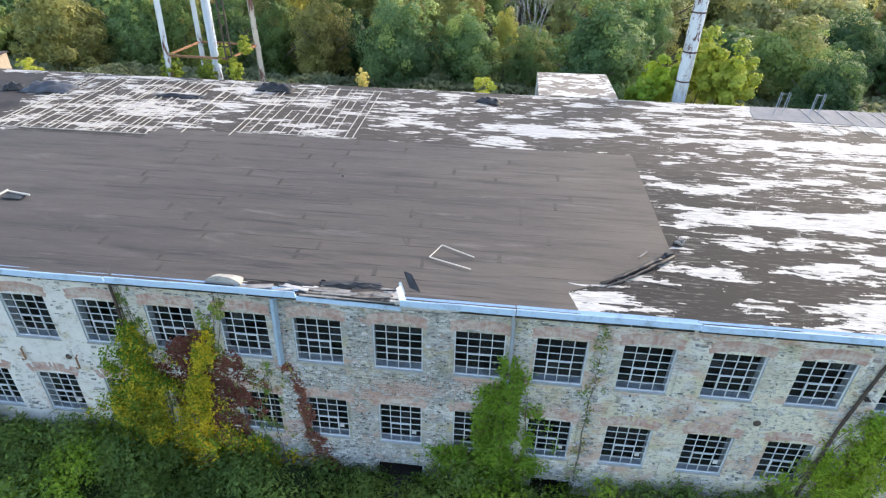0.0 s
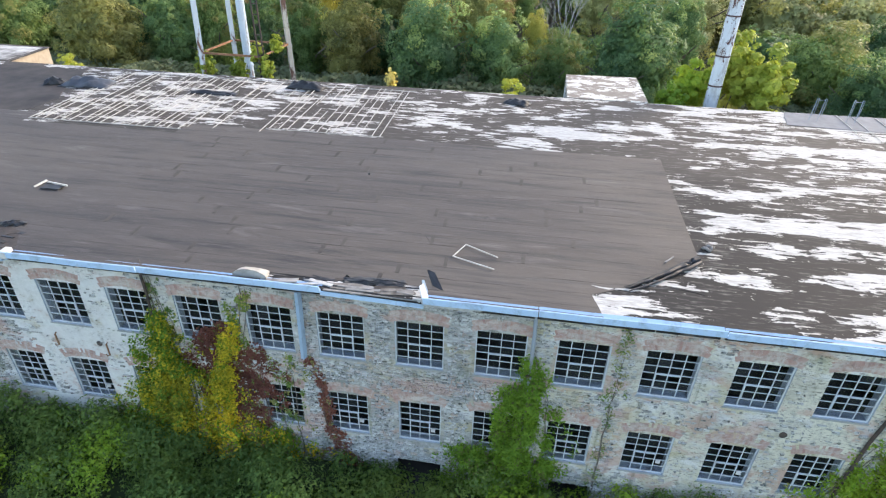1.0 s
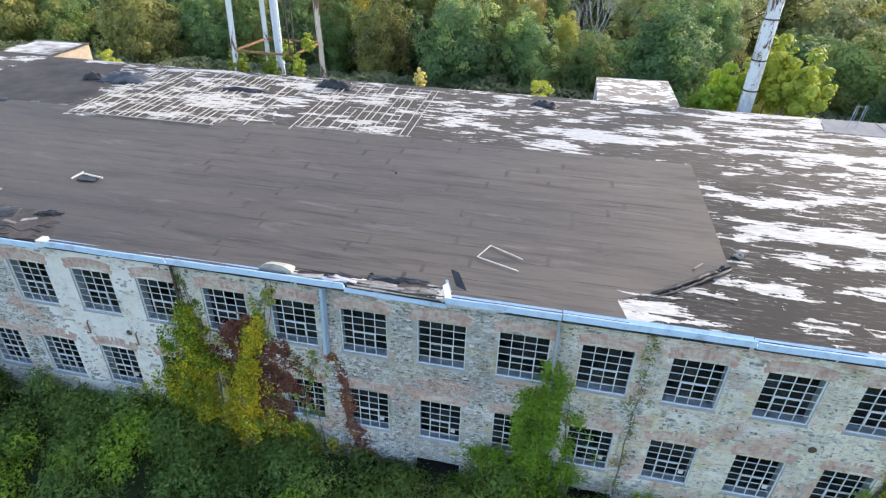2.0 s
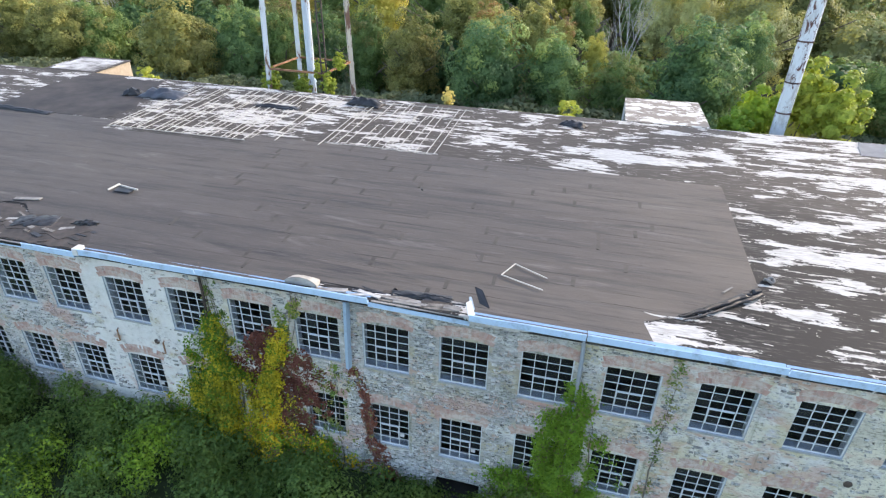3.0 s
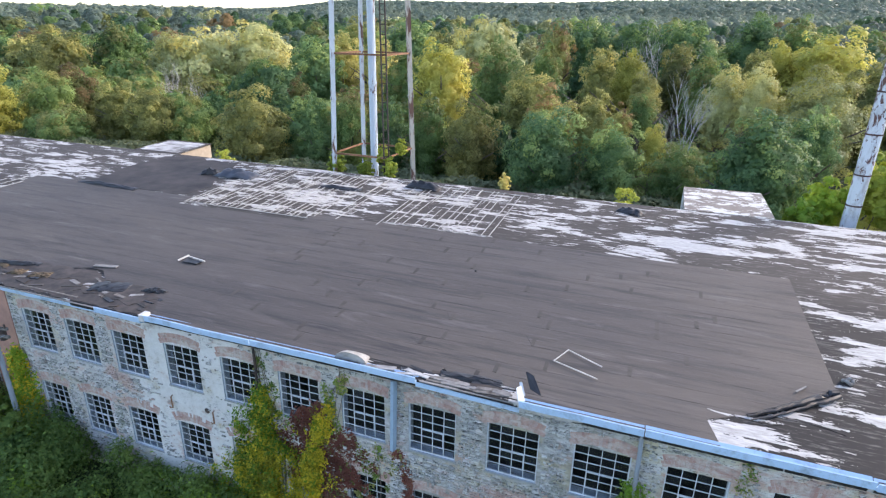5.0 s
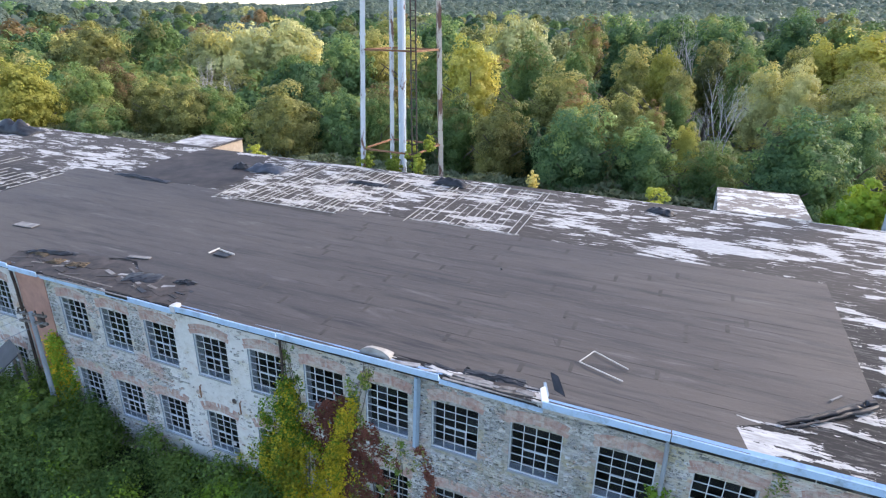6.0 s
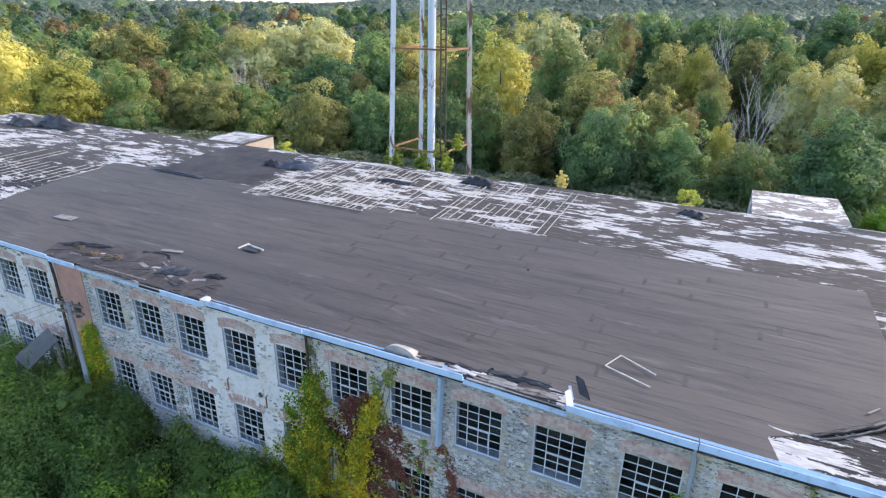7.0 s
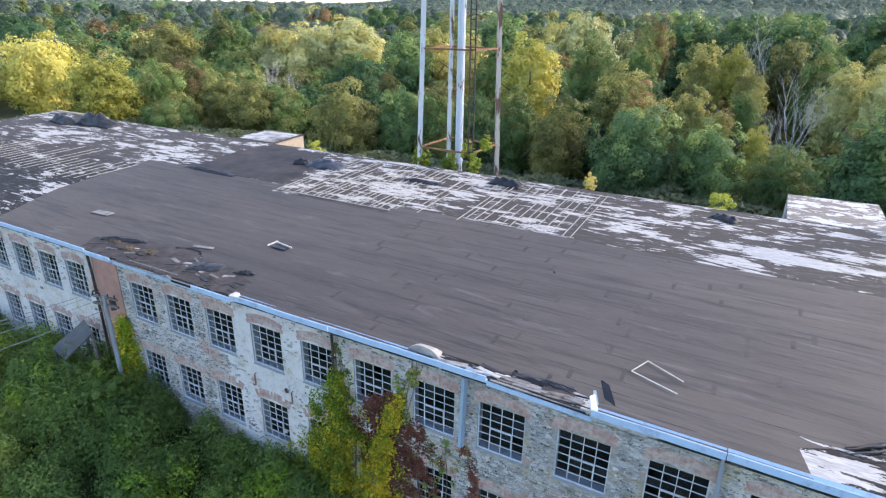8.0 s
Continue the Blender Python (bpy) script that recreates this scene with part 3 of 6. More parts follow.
for i in range(4):
    bm.faces.new((lo[i], lo[(i + 1) % 4], hi[(i + 1) % 4], hi[i]))
part("rear_stair_tower", bm, make_beige(), mill, "flat tower roof flaking white beyond the eaves")

bm = bmesh.new()
vs = [(-35.25, Y1 + 0.12), (-31.0, Y1 + 0.12), (-31.0, 23.7), (-35.25, 23.7)]
lo = [bm.verts.new((x, y, -0.6)) for x, y in vs]
hi = [bm.verts.new((x, y, roof_z(y) - 0.05)) for x, y in vs]
bm.faces.new(hi)
for i in range(4):
    bm.faces.new((lo[i], lo[(i + 1) % 4], hi[(i + 1) % 4], hi[i]))
part("stair_tower_wall", bm, CREAM, mill, "cream brick stair tower wall")
for nm, mat, grow, z0, z1, lab in (("stair_tower_roof", OLDROOF, 0.1, -0.046, 0.0, "flat tower roof with flaking white coating"), ("tower_coating", WHITE, -0.25, 0.002, 0.012, "white coating on tower roof")):
    bm = bmesh.new()
    vs = [(-35.25 - grow, Y1 + 0.12 - min(grow, 0.0)), (-31.0 + grow, Y1 + 0.12 - min(grow, 0.0)), (-31.0 + grow, 23.7 + grow), (-35.25 - grow, 23.7 + grow)]
    lo = [bm.verts.new((x, y, roof_z(y) + z0)) for x, y in vs]
    hi = [bm.verts.new((x, y, roof_z(y) + z1)) for x, y in vs]
    bm.faces.new(hi)
    bm.faces.new(lo[::-1])
    for i in range(4):
        bm.faces.new((lo[i], lo[(i + 1) % 4], hi[(i + 1) % 4], hi[i]))
    part(nm, bm, mat if nm != "tower_coating" else COATED, mill, lab)

bm = bmesh.new()
box(bm, (-61.9, Y1 + 0.12, -0.6), (-53.2, Y1 + 0.42, 9.5), 0.02)
part("rear_parapet", bm, CREAM, mill, "cream parapet at the rear eaves")

# ---- windows ----
IN = -0.12          # the sashes sit near the outer face
SILLSTONE = make_plain("weathered_sill_stone", (0.24, 0.25, 0.24), (0.36, 0.37, 0.36), 3.0, 0.9)


def build_window(name, w, h, hopper):
    """A steel window of four by six panes, with a hinged hopper light and a stone sill."""
    win = empty(name)
    bm = bmesh.new()
    f = 0.036
    for a, b in (((0, 0), (f, h)), ((w - f, 0), (w, h)), ((f, 0), (w - f, f)), ((f, h - f), (w - f, h))):
        box(bm, (a[0], 0.10 + IN, a[1]), (b[0], 0.16 + IN, b[1]))
    part("window_frame", bm, STEEL, win)
    pw, ph = (w - 2 * f) / 4, (h - 2 * f) / 6
    for i in range(1, 4):
        bm = bmesh.new()
        box(bm, (f + i * pw - 0.011, 0.112 + IN, f), (f + i * pw + 0.011, 0.15 + IN, h - f))
        part("mullion", bm, STEEL, win)
    for j in range(1, 6):
        bm = bmesh.new()
        box(bm, (f, 0.116 + IN, f + j * ph - 0.011), (w - f, 0.146 + IN, f + j * ph + 0.011))
        part("glazing_bar", bm, STEEL, win)
    bm = bmesh.new()
    c, r = hopper
    x0, x1, z0, z1 = f + c * pw, f + (c + 2) * pw, f + r * ph, f + (r + 2) * ph
    for a, b in (((x0, z0), (x0 + 0.03, z1)), ((x1 - 0.03, z0), (x1, z1)), ((x0 + 0.03, z0), (x1 - 0.03, z0 + 0.03)), ((x0 + 0.03, z1 - 0.03), (x1 - 0.03, z1))):
        box(bm, (a[0], 0.085 + IN, a[1]), (b[0], 0.11 + IN, b[1]))
    part("hopper_sash", bm, STEEL, win, "hinged steel hopper sash")
    me = None
    for i in range(4):
        for j in range(6):
            if me is None:
                bm = bmesh.new()
                box(bm, (0.0, 0.126 + IN, 0.0), (pw - 0.03, 0.130 + IN, ph - 0.03))
                ob = part("pane", bm, GLASS, win)
                me = ob.data
            else:
                ob = new("pane", me)
                ob.parent = win
            ob.location = (f + i * pw + 0.015, 0, f + j * ph + 0.015)
    bm = bmesh.new()
    box(bm, (-0.04, -0.105, -0.07), (w + 0.04, 0.095 + IN, -0.004), 0.008)
    part("window_sill", bm, SILLSTONE, win, "weathered stone sill")
    return win


def brick_arch(w, rng):
    """A flat segmental arch of two rings of bricks."""
    bm = bmesh.new()
    span, rise = w + 0.24, 0.17
    rad = (span * span / 4 + rise * rise) / (2 * rise)
    half = math.asin(span / 2 / rad)
    for ring in range(2):
        r0 = rad + 0.02 + ring * 0.207
        k = int(2 * half * r0 / 0.082)
        for i in range(k):
            a0, a1 = -half + 2 * half * (i + 0.03) / k, -half + 2 * half * (i + 0.97) / k
            d = -0.003 - 0.009 * rng.random()
            if rng.random() < 0.02 + 0.08 * ring:
                continue
            pts = [(w / 2 + math.sin(a) * r, math.cos(a) * r - rad + rise - 0.06) for a, r in ((a0, r0), (a1, r0), (a1, r0 + 0.20), (a0, r0 + 0.20))]
            fr = [bm.verts.new((x, d, z)) for x, z in pts]
            bk = [bm.verts.new((x, 0.03, z)) for x, z in pts]
            bm.faces.new(fr)
            for q in range(4):
                bm.faces.new((bk[q], bk[(q + 1) % 4], fr[(q + 1) % 4], fr[q]))
    bmesh.ops.recalc_face_normals(bm, faces=bm.faces)
    return bm


wrng = random.Random(4)
wu = build_window("window_1", WIN_W, HEAD_U - SILL_U, (1, 1))
wl = build_window("window_2", WIN_WL, HEAD_L - SILL_L, (1, 1))
arch_u = part("brick_arch", brick_arch(WIN_W, wrng), BRICK, wu, "faded pink brick arch")
arch_l = part("brick_arch", brick_arch(WIN_WL, wrng), BRICK, wl, "faded pink brick arch")
arch_u.location.y = arch_l.location.y = -0.08
arch_u.location.z, arch_l.location.z = HEAD_U - SILL_U, HEAD_L - SILL_L
LAB = "steel window of twenty-four small panes in stone wall"
for src, xs, z in ((wu, UPPER, SILL_U), (wl, LOWER, SILL_L)):
    tagged(src, LAB, "window", "steel mill windows", "structure")
    for i, x in enumerate(xs):
        ob = src if i == 0 else copy_thing(src, pose(x, 0.08, z))
        ob.location = (x, 0.08, z)

for x in (-28.28, -12.88, -2.61, 0.07, 5.34, 8.04, 10.73, 16.07, 18.77):
    bm = bmesh.new()
    box(bm, (x + 1.18, 0.165 + IN, SILL_L + 0.50), (x + 1.34, 0.195 + IN, SILL_L + 0.68), 0.006)
    ob = part("vent_cover", bm, WHITE)
    tagged(ob, "small white vent cover fixed in a window pane", "vent cover", "pane vent covers")

# ---- eaves ----


def gutter_run(x0, x1, z, mat=BLUE, tilt=0.0):
    """A boxed eaves gutter: sloping soffit, tall face, rolled lip and open trough."""
    prof = [(-0.004, -0.20), (-0.13, -0.20), (-0.36, -0.10), (-0.36, 0.10), (-0.38, 0.13), (-0.34, 0.145), (-0.32, 0.10), (-0.32, -0.03), (-0.10, -0.05), (-0.004, 0.02)]
    bm = bmesh.new()
    k = max(2, int((x1 - x0) / 0.8))
    rng = random.Random(int(x0 * 10))
    loops = []
    for i in range(k + 1):
        x = x0 + (x1 - x0) * i / k
        dz, dy = tilt * (x - x0) + rng.uniform(-0.012, 0.012), rng.uniform(-0.012, 0.006)
        loops.append([bm.verts.new((x, y + dy * (y < -0.05), z + 0.01 + q + dz)) for y, q in prof])
    m = len(prof)
    for a, b in zip(loops, loops[1:]):
        for q in range(m):
            bm.faces.new((a[q], a[(q + 1) % m], b[(q + 1) % m], b[q]))
    bm.faces.new(loops[0])
    bm.faces.new(loops[-1][::-1])
    bmesh.ops.recalc_face_normals(bm, faces=bm.faces)
    return bm


GUT = "pale blue painted box gutter along the eaves"
for a, b, z in ((-62, -44, 8.52), (-43.98, -31, 8.52), (-30.98, -23.2, 8.54), (-23.17, -21.3, 8.44), (-15.8, -13.5, 8.42), (-13.42, -8.55, 8.55), (-8.5, -2.3, 8.57), (1.0, 4.5, 8.58), (4.53, 9.9, 8.60), (9.93, 16.0, 8.57), (16.03, 30, 8.57), (30.03, 46, 8.57)):
    g = part("gutter", gutter_run(a, b, z), BLUE)
    tagged(g, GUT, "gutter", "eaves gutters")

# ---- roof covering ----


def right_edge(y):
    if y > 3.46:
        return 9.93
    if y > 1.45:
        return 7.3 + (9.84 - 7.3) * (y - 1.45) / 2.01
    return 6.03 + (6.45 - 6.03) * (1.35 - y) / 1.45


def left_edge(y):
    return -31.8 - 2.4 * min(y, 4.5) / 4.5 - 1.0 * max(0.0, y - 4.5) / 6.8


WETFELT = make_plain("torn_brown_black_felt", (0.022, 0.019, 0.018), (0.085, 0.068, 0.058), 1.8, 0.7)
SEAM = make_plain("tarred_seam", (0.020, 0.018, 0.018), (0.090, 0.080, 0.072), 0.5, 0.7)


def roofing_sheet(x0a, x1a, x0b, x1b, y0, y1, rng):
    """One lapped length of roofing felt; a: along its lower edge, b: along its upper edge."""
    k = max(2, int((x1a - x0a) / 0.55))
    vs, fs = [], []
    for i in range(k + 1):
        t = i / k
        lowx, upx = x0a + (x1a - x0a) * t, x0b + (x1b - x0b) * t
        wob = 0.02 * noise.noise(Vector((lowx * 0.9, y0 * 3, 5)))
        worn = 0.25 + 0.75 * max(0.0, min(1.0, (lowx + 17) / 14))
        lift = 0.012 + worn * 0.016 * abs(noise.noise(Vector((lowx * 0.5, y0, 9))))
        lip = 0.006 + worn * 0.024 * abs(noise.noise(Vector((lowx * 0.8, y0 * 5, 3))))
        vs += [(lowx, y0 + wob, roof_z(y0) + 0.012), (lowx, y0 + wob + lip, roof_z(y0) + lift + 0.004),
               ((lowx + upx) / 2, (y0 + y1) / 2, roof_z((y0 + y1) / 2) + 0.018 + 0.012 * noise.noise(Vector((lowx * 0.6, y0 * 2, 1)))),
               (upx, y1, roof_z(y1) + 0.016)]
    for i in range(k):
        a, b = i * 4, i * 4 + 4
        fs += [(a, b, b + 1, a + 1), (a + 1, b + 1, b + 2, a + 2), (a + 2, b + 2, b + 3, a + 3)]
    fs += [(0, 1, 2, 3), tuple(k * 4 + q for q in (3, 2, 1, 0))]
    idx = [1 if i % 3 == 0 and i < 3 * k else 0 for i in range(len(fs))]
    return mesh_of("roofing_sheet", vs, fs, [FELT, SEAM], idx)


def flat_piece(name, pts, mat, lift, thick=0.02, label="", parent=None, jag=0.0, seed=0):
    """A thin sheet lying on the roof, with an irregular outline."""
    rng = random.Random(seed)
    out = []
    for (ax, ay), (bx, by) in zip(pts, pts[1:] + pts[:1]):
        d = math.hypot(bx - ax, by - ay)
        k = max(1, int(d / 0.4)) if jag else 1
        for i in range(k):
            t = i / k
            out.append((ax + (bx - ax) * t + rng.uniform(-jag, jag), ay + (by - ay) * t + rng.uniform(-jag, jag)))
    bm = bmesh.new()
    hi = [bm.verts.new((x, y, roof_z(y) + lift + thick)) for x, y in out]
    lo = [bm.verts.new((x, y, roof_z(y) + lift - 0.03)) for x, y in out]
    bm.faces.new(hi)
    for i in range(len(out)):
        bm.faces.new((lo[i], lo[(i + 1) % len(out)], hi[(i + 1) % len(out)], hi[i]))
    bmesh.ops.triangulate(bm, faces=[f for f in bm.faces if len(f.verts) > 4])
    return part(name, bm, mat, parent, label)


JOINT = make_plain("tarred_lap_joint", (0.044, 0.039, 0.036), (0.084, 0.074, 0.066), 2.2, 0.8)
joints = []
srng = random.Random(11)
rows = [(-0.26, 0.36)] + [(0.30 + 0.646 * i, 0.30 + 0.646 * (i + 1) + 0.04) for i in range(18)]
for n, (y0, y1) in enumerate(rows):
    y1 = min(y1, 11.92)
    spans = [(left_edge(y0), left_edge(y1), right_edge(y0), right_edge(y1))]
    if n == 0:
        spans = [(left_edge(y0), left_edge(y1), -23.9, -24.0), (-13.35, -13.4, -4.3, -4.5), (0.95, 0.9, right_edge(y0), right_edge(y1))]
    elif n == 1:
        spans = [(left_edge(y0), left_edge(y1), -24.1, -24.4), (-13.4, -13.9, right_edge(y0), right_edge(y1))]
    elif n == 2:
        spans = [(left_edge(y0), left_edge(y1), -23.6, -22.2), (-14.2, -16.4, right_edge(y0), right_edge(y1))]
    elif n == 3:
        spans = [(left_edge(y0), left_edge(y1), -20.9, -19.0), (-17.4, -18.3, right_edge(y0), right_edge(y1))]
    elif n >= 17:
        spans = [(left_edge(y0), left_edge(y1), -22.0, -22.0), (-13.6, -13.5, right_edge(y0), right_edge(y1))]
    for a0, b0, a1, b1 in spans:
        x, xb = a0, b0
        while x < a1 - 0.2:
            step = srng.uniform(4.2, 8.2)
            nx, nb = x + step, xb + step
            if a1 - nx < 3:
                nx, nb = a1, b1
            ob = new("roofing_sheet", roofing_sheet(x, nx + (0.02 if nx < a1 else 0), xb, nb + (0.02 if nx < a1 else 0), y0, y1, srng))
            ob.parent = roof
            if nx < a1 and nx > -12:
                flat_piece("lap_joint", [(nx - 0.07, y0 + 0.05), (nx + 0.06, y0 + 0.05), (nx + 0.07, y1 - 0.10), (nx - 0.08, y1 - 0.10)], JOINT, 0.024, 0.003, "", roof, 0.015, len(joints))
                joints.append(nx)
            x, xb = nx, nb

DARKFELT = make_plain("dark_bare_felt", (0.026, 0.023, 0.023), (0.072, 0.060, 0.054), 0.7, 0.8)
flat_piece("bare_felt_patch", [(-30.6, 12.0), (-31.6, 15.5), (-31.2, 19.3), (-24.6, 19.4), (-24.0, 17.0), (-22.6, 14.0), (-23.0, 12.0)], DARKFELT, 0.0, 0.012, "bare dark felt where the coating is gone", roof, 0.15, 3)
flat_piece("worn_roofing", [(-62.0, 0.05), (-62.0, 7.0), (-52.0, 8.2), (-46.8, 8.6), (-42.4, 8.2), (-39.0, 9.9), (-35.4, 9.3), (-35.05, 5.0), (-34.2, 2.0), (-33.0, 0.05)], SPARSEROOF, 0.0, 0.010, "dark roofing with sparse flakes of white", roof, 0.22, 8)
flat_piece("worn_roofing", [(6.12, 0.06), (6.08, 1.30), (7.3, 1.40), (9.6, 3.1), (9.86, 3.2), (9.86, 0.06)], make_oldroof("grey_flaking_roofing", 0.69), 0.0, 0.008, "dark roofing with sparse flakes of white", roof, 0.05, 9)
flat_piece("wet_felt_patch", [(-24.2, 0.9), (-23.2, 1.7), (-19.6, 2.0), (-18.6, 1.2), (-21.0, 0.55)], WETFELT, 0.012, 0.012, "dark torn felt underlay", roof, 0.12, 14)
flat_piece("wet_felt_patch", [(-17.9, 0.5), (-17.6, 1.5), (-15.4, 1.75), (-14.0, 1.1), (-14.6, 0.3)], WETFELT, 0.012, 0.012, "dark torn felt underlay", roof, 0.12, 15)
flat_piece("sheet_strip", [(17.4, 17.9), (17.9, 20.0), (33, 20.0), (33, 17.4), (24, 17.6)], SLATE, 0.0, 0.015, "blue-grey sheet roofing strip at the rear eaves", roof, 0.04, 5)
RAGGED = make_oldroof("ragged_white_coating", 0.66)
for i, pts in enumerate(([(6.0, 1.42), (6.3, 1.25), (8.2, 1.32), (7.6, 1.5)], [(7.9, 1.75), (9.7, 1.6), (9.6, 2.1), (8.6, 2.3)],)):
    flat_piece("coating_remnant", pts, RAGGED, 0.012, 0.010, "", roof, 0.14, 20 + i)

# torn-away eaves edge between two windows bays and at the far bays
flat_piece("torn_eaves_boarding", [(-24.0, -0.2), (-24.4, 1.5), (-22.0, 1.25), (-18.6, 2.1), (-16.3, 1.3), (-13.5, 1.1), (-13.4, -0.2)], WETFELT, 0.0, 0.010, "rotten boarding where felt tore away", roof, 0.10, 31)
drng = random.Random(5)
for i in range(36):
    x, y = drng.uniform(-23.9, -13.7), drng.uniform(-0.1, 1.5) * (0.7 if i % 3 else 1.0)
    a, w, l = drng.uniform(-0.5, 0.5), drng.uniform(0.05, 0.16), drng.uniform(0.12, 0.9)
    c, s = math.cos(a), math.sin(a)
    pts = [(x + u * c - v * s, y + u * s + v * c) for u, v in ((-l / 2, -w / 2), (l / 2, -w / 2), (l / 2, w / 2), (-l / 2, w / 2))]
    ob = flat_piece("debris_board", pts, drng.choice([OLDWOOD, SEAM, TAR, SEAM, SEAM, WETFELT, GREYPLANK, OLDWOOD, COATED]), 0.014 + 0.004 * (i % 5), 0.012, "", roof, 0.03, 60 + i)
for i in range(26):
    x, y = drng.uniform(-4.0, 0.8), drng.uniform(-0.15, 0.35)
    a, w, l = drng.uniform(-0.25, 0.25), drng.uniform(0.06, 0.18), drng.uniform(0.3, 1.4)
    c, s = math.cos(a), math.sin(a)
    pts = [(x + u * c - v * s, y + u * s + v * c) for u, v in ((-l / 2, -w / 2), (l / 2, -w / 2), (l / 2, w / 2), (-l / 2, w / 2))]
    ob = flat_piece("debris_board", pts, drng.choice([COATED, OLDWOOD, GREYPLANK, COATED, TAR, OLDWOOD, WETFELT]), 0.014 + 0.004 * (i % 5), 0.012, "", roof, 0.03, 90 + i)


def crumpled_felt(name, x, y, length, width, height, turn, label, mat=TAR, seed=1, lift=0.0):
    """A heap of torn felt, blown up and folded over itself."""
    nx, ny = 22, 12
    vs, fs = [], []
    for j in range(ny + 1):
        for i in range(nx + 1):
            u, v = i / nx * 2 - 1, j / ny * 2 - 1
            edge = max(0.0, 1 - abs(u) ** 3) * max(0.0, 1 - abs(v) ** 2.2)
            fold = 0.65 + 0.9 * abs(noise.noise(Vector((u * 2.2 + seed, v * 1.5, seed * 0.7)))) + 0.16 * noise.noise(Vector((u * 5, v * 4, seed)))
            vs.append((u * length / 2 + 0.12 * noise.noise(Vector((u * 3, v * 3, seed + 4))), v * width / 2 + 0.15 * noise.noise(Vector((u * 3, v * 3, seed + 8))), max(0.004, height * edge * fold)))
    w = nx + 1
    fs = [(j * w + i, j * w + i + 1, (j + 1) * w + i + 1, (j + 1) * w + i) for j in range(ny) for i in range(nx)]
    ob = new(name, mesh_of(name, vs, fs, mat, smooth=True))
    md = ob.modifiers.new("thickness", "SOLIDIFY")
    md.thickness, md.offset = 0.015, -1
    ob.matrix_basis = pose(x, y, roof_z(y) + 0.03 + lift, math.degrees(math.atan(RISE)), 0, turn)
    tagged(ob, label, "roofing felt", "torn felt heaps")
    return ob


GREYFELT = make_plain("blue_grey_felt_back", (0.035, 0.040, 0.052), (0.085, 0.094, 0.112), 1.6, 0.5)
FT = "crumpled heap of torn black roofing felt on roof"
crumpled_felt("torn_felt", -22.6, 16.6, 3.0, 1.4, 0.45, 4, "long blue-grey roll of blown-up felt on roof", GREYFELT, 2)
crumpled_felt("torn_felt", -24.6, 16.4, 1.2, 0.8, 0.40, 20, FT, TAR, 5)
crumpled_felt("torn_felt", -9.7, 18.7, 2.3, 1.0, 0.42, -5, FT, TAR, 7)
crumpled_felt("torn_felt", 3.0, 18.4, 1.5, 0.8, 0.24, -22, FT, TAR, 9)
crumpled_felt("torn_felt", -51.2, 18.0, 5.2, 1.9, 0.9, 2, "large heap of torn black felt and boards on roof", TAR, 12)
crumpled_felt("torn_felt", -55.5, 17.2, 3.6, 1.5, 0.6, -8, FT, TAR, 15)
crumpled_felt("torn_felt", -0.7, 0.40, 2.0, 0.34, 0.07, 4, FT, TAR, 17)
crumpled_felt("torn_felt", -16.6, 1.15, 1.6, 0.8, 0.10, 15, FT, TAR, 19)
crumpled_felt("torn_felt", -22.6, 1.35, 2.6, 0.35, 0.16, 16, FT, TAR, 21)
MOSS = make_plain("dry_brown_moss", (0.065, 0.050, 0.036), (0.125, 0.092, 0.056), 3.0, 0.95)
for i, (mx, my, ml) in enumerate(((-23.2, 1.15, 1.3), (-21.6, 0.8, 0.7), (-20.4, 0.95, 0.9))):
    crumpled_felt("moss_tuft", mx, my, ml, 0.45, 0.09, 10 * i, "dry brown moss growing on torn roof edge", MOSS, 40 + i)
crumpled_felt("torn_felt", -14.6, 1.5, 1.0, 0.3, 0.12, 8, FT, TAR, 23)
crumpled_felt("torn_felt", -28.9, 11.85, 5.0, 0.5, 0.16, -2, FT, TAR, 25)
crumpled_felt("torn_felt", -14.6, 16.6, 3.0, 0.6, 0.14, 0, FT, TAR, 27)


def felt_roll():
    """A strip of felt rolled back along the diagonal tear, with a frayed upper end."""
    bm = bmesh.new()
    rng = random.Random(3)
    for k, (off, rad) in enumerate(((0.0, 0.085), (0.13, 0.06), (-0.10, 0.05))):
        pts, rs = [], []
        for i in range(15):
            t = i / 14
            x, y = 7.25 + 2.6 * t + off * 0.6 + rng.uniform(-0.03, 0.03), 1.42 + 2.0 * t ** 1.1 - off + rng.uniform(-0.03, 0.03)
            pts.append((x, y, roof_z(y) + 0.04 + rad * (0.4 + t)))
            rs.append(rad * (0.35 + 0.9 * t) * rng.uniform(0.8, 1.2))
        tube(bm, pts, rs, 7)
    ob = part("rolled_felt", bm, TAR)
    tagged(ob, "black felt rolled back along a diagonal tear", "roofing felt", "torn felt heaps")


felt_roll()


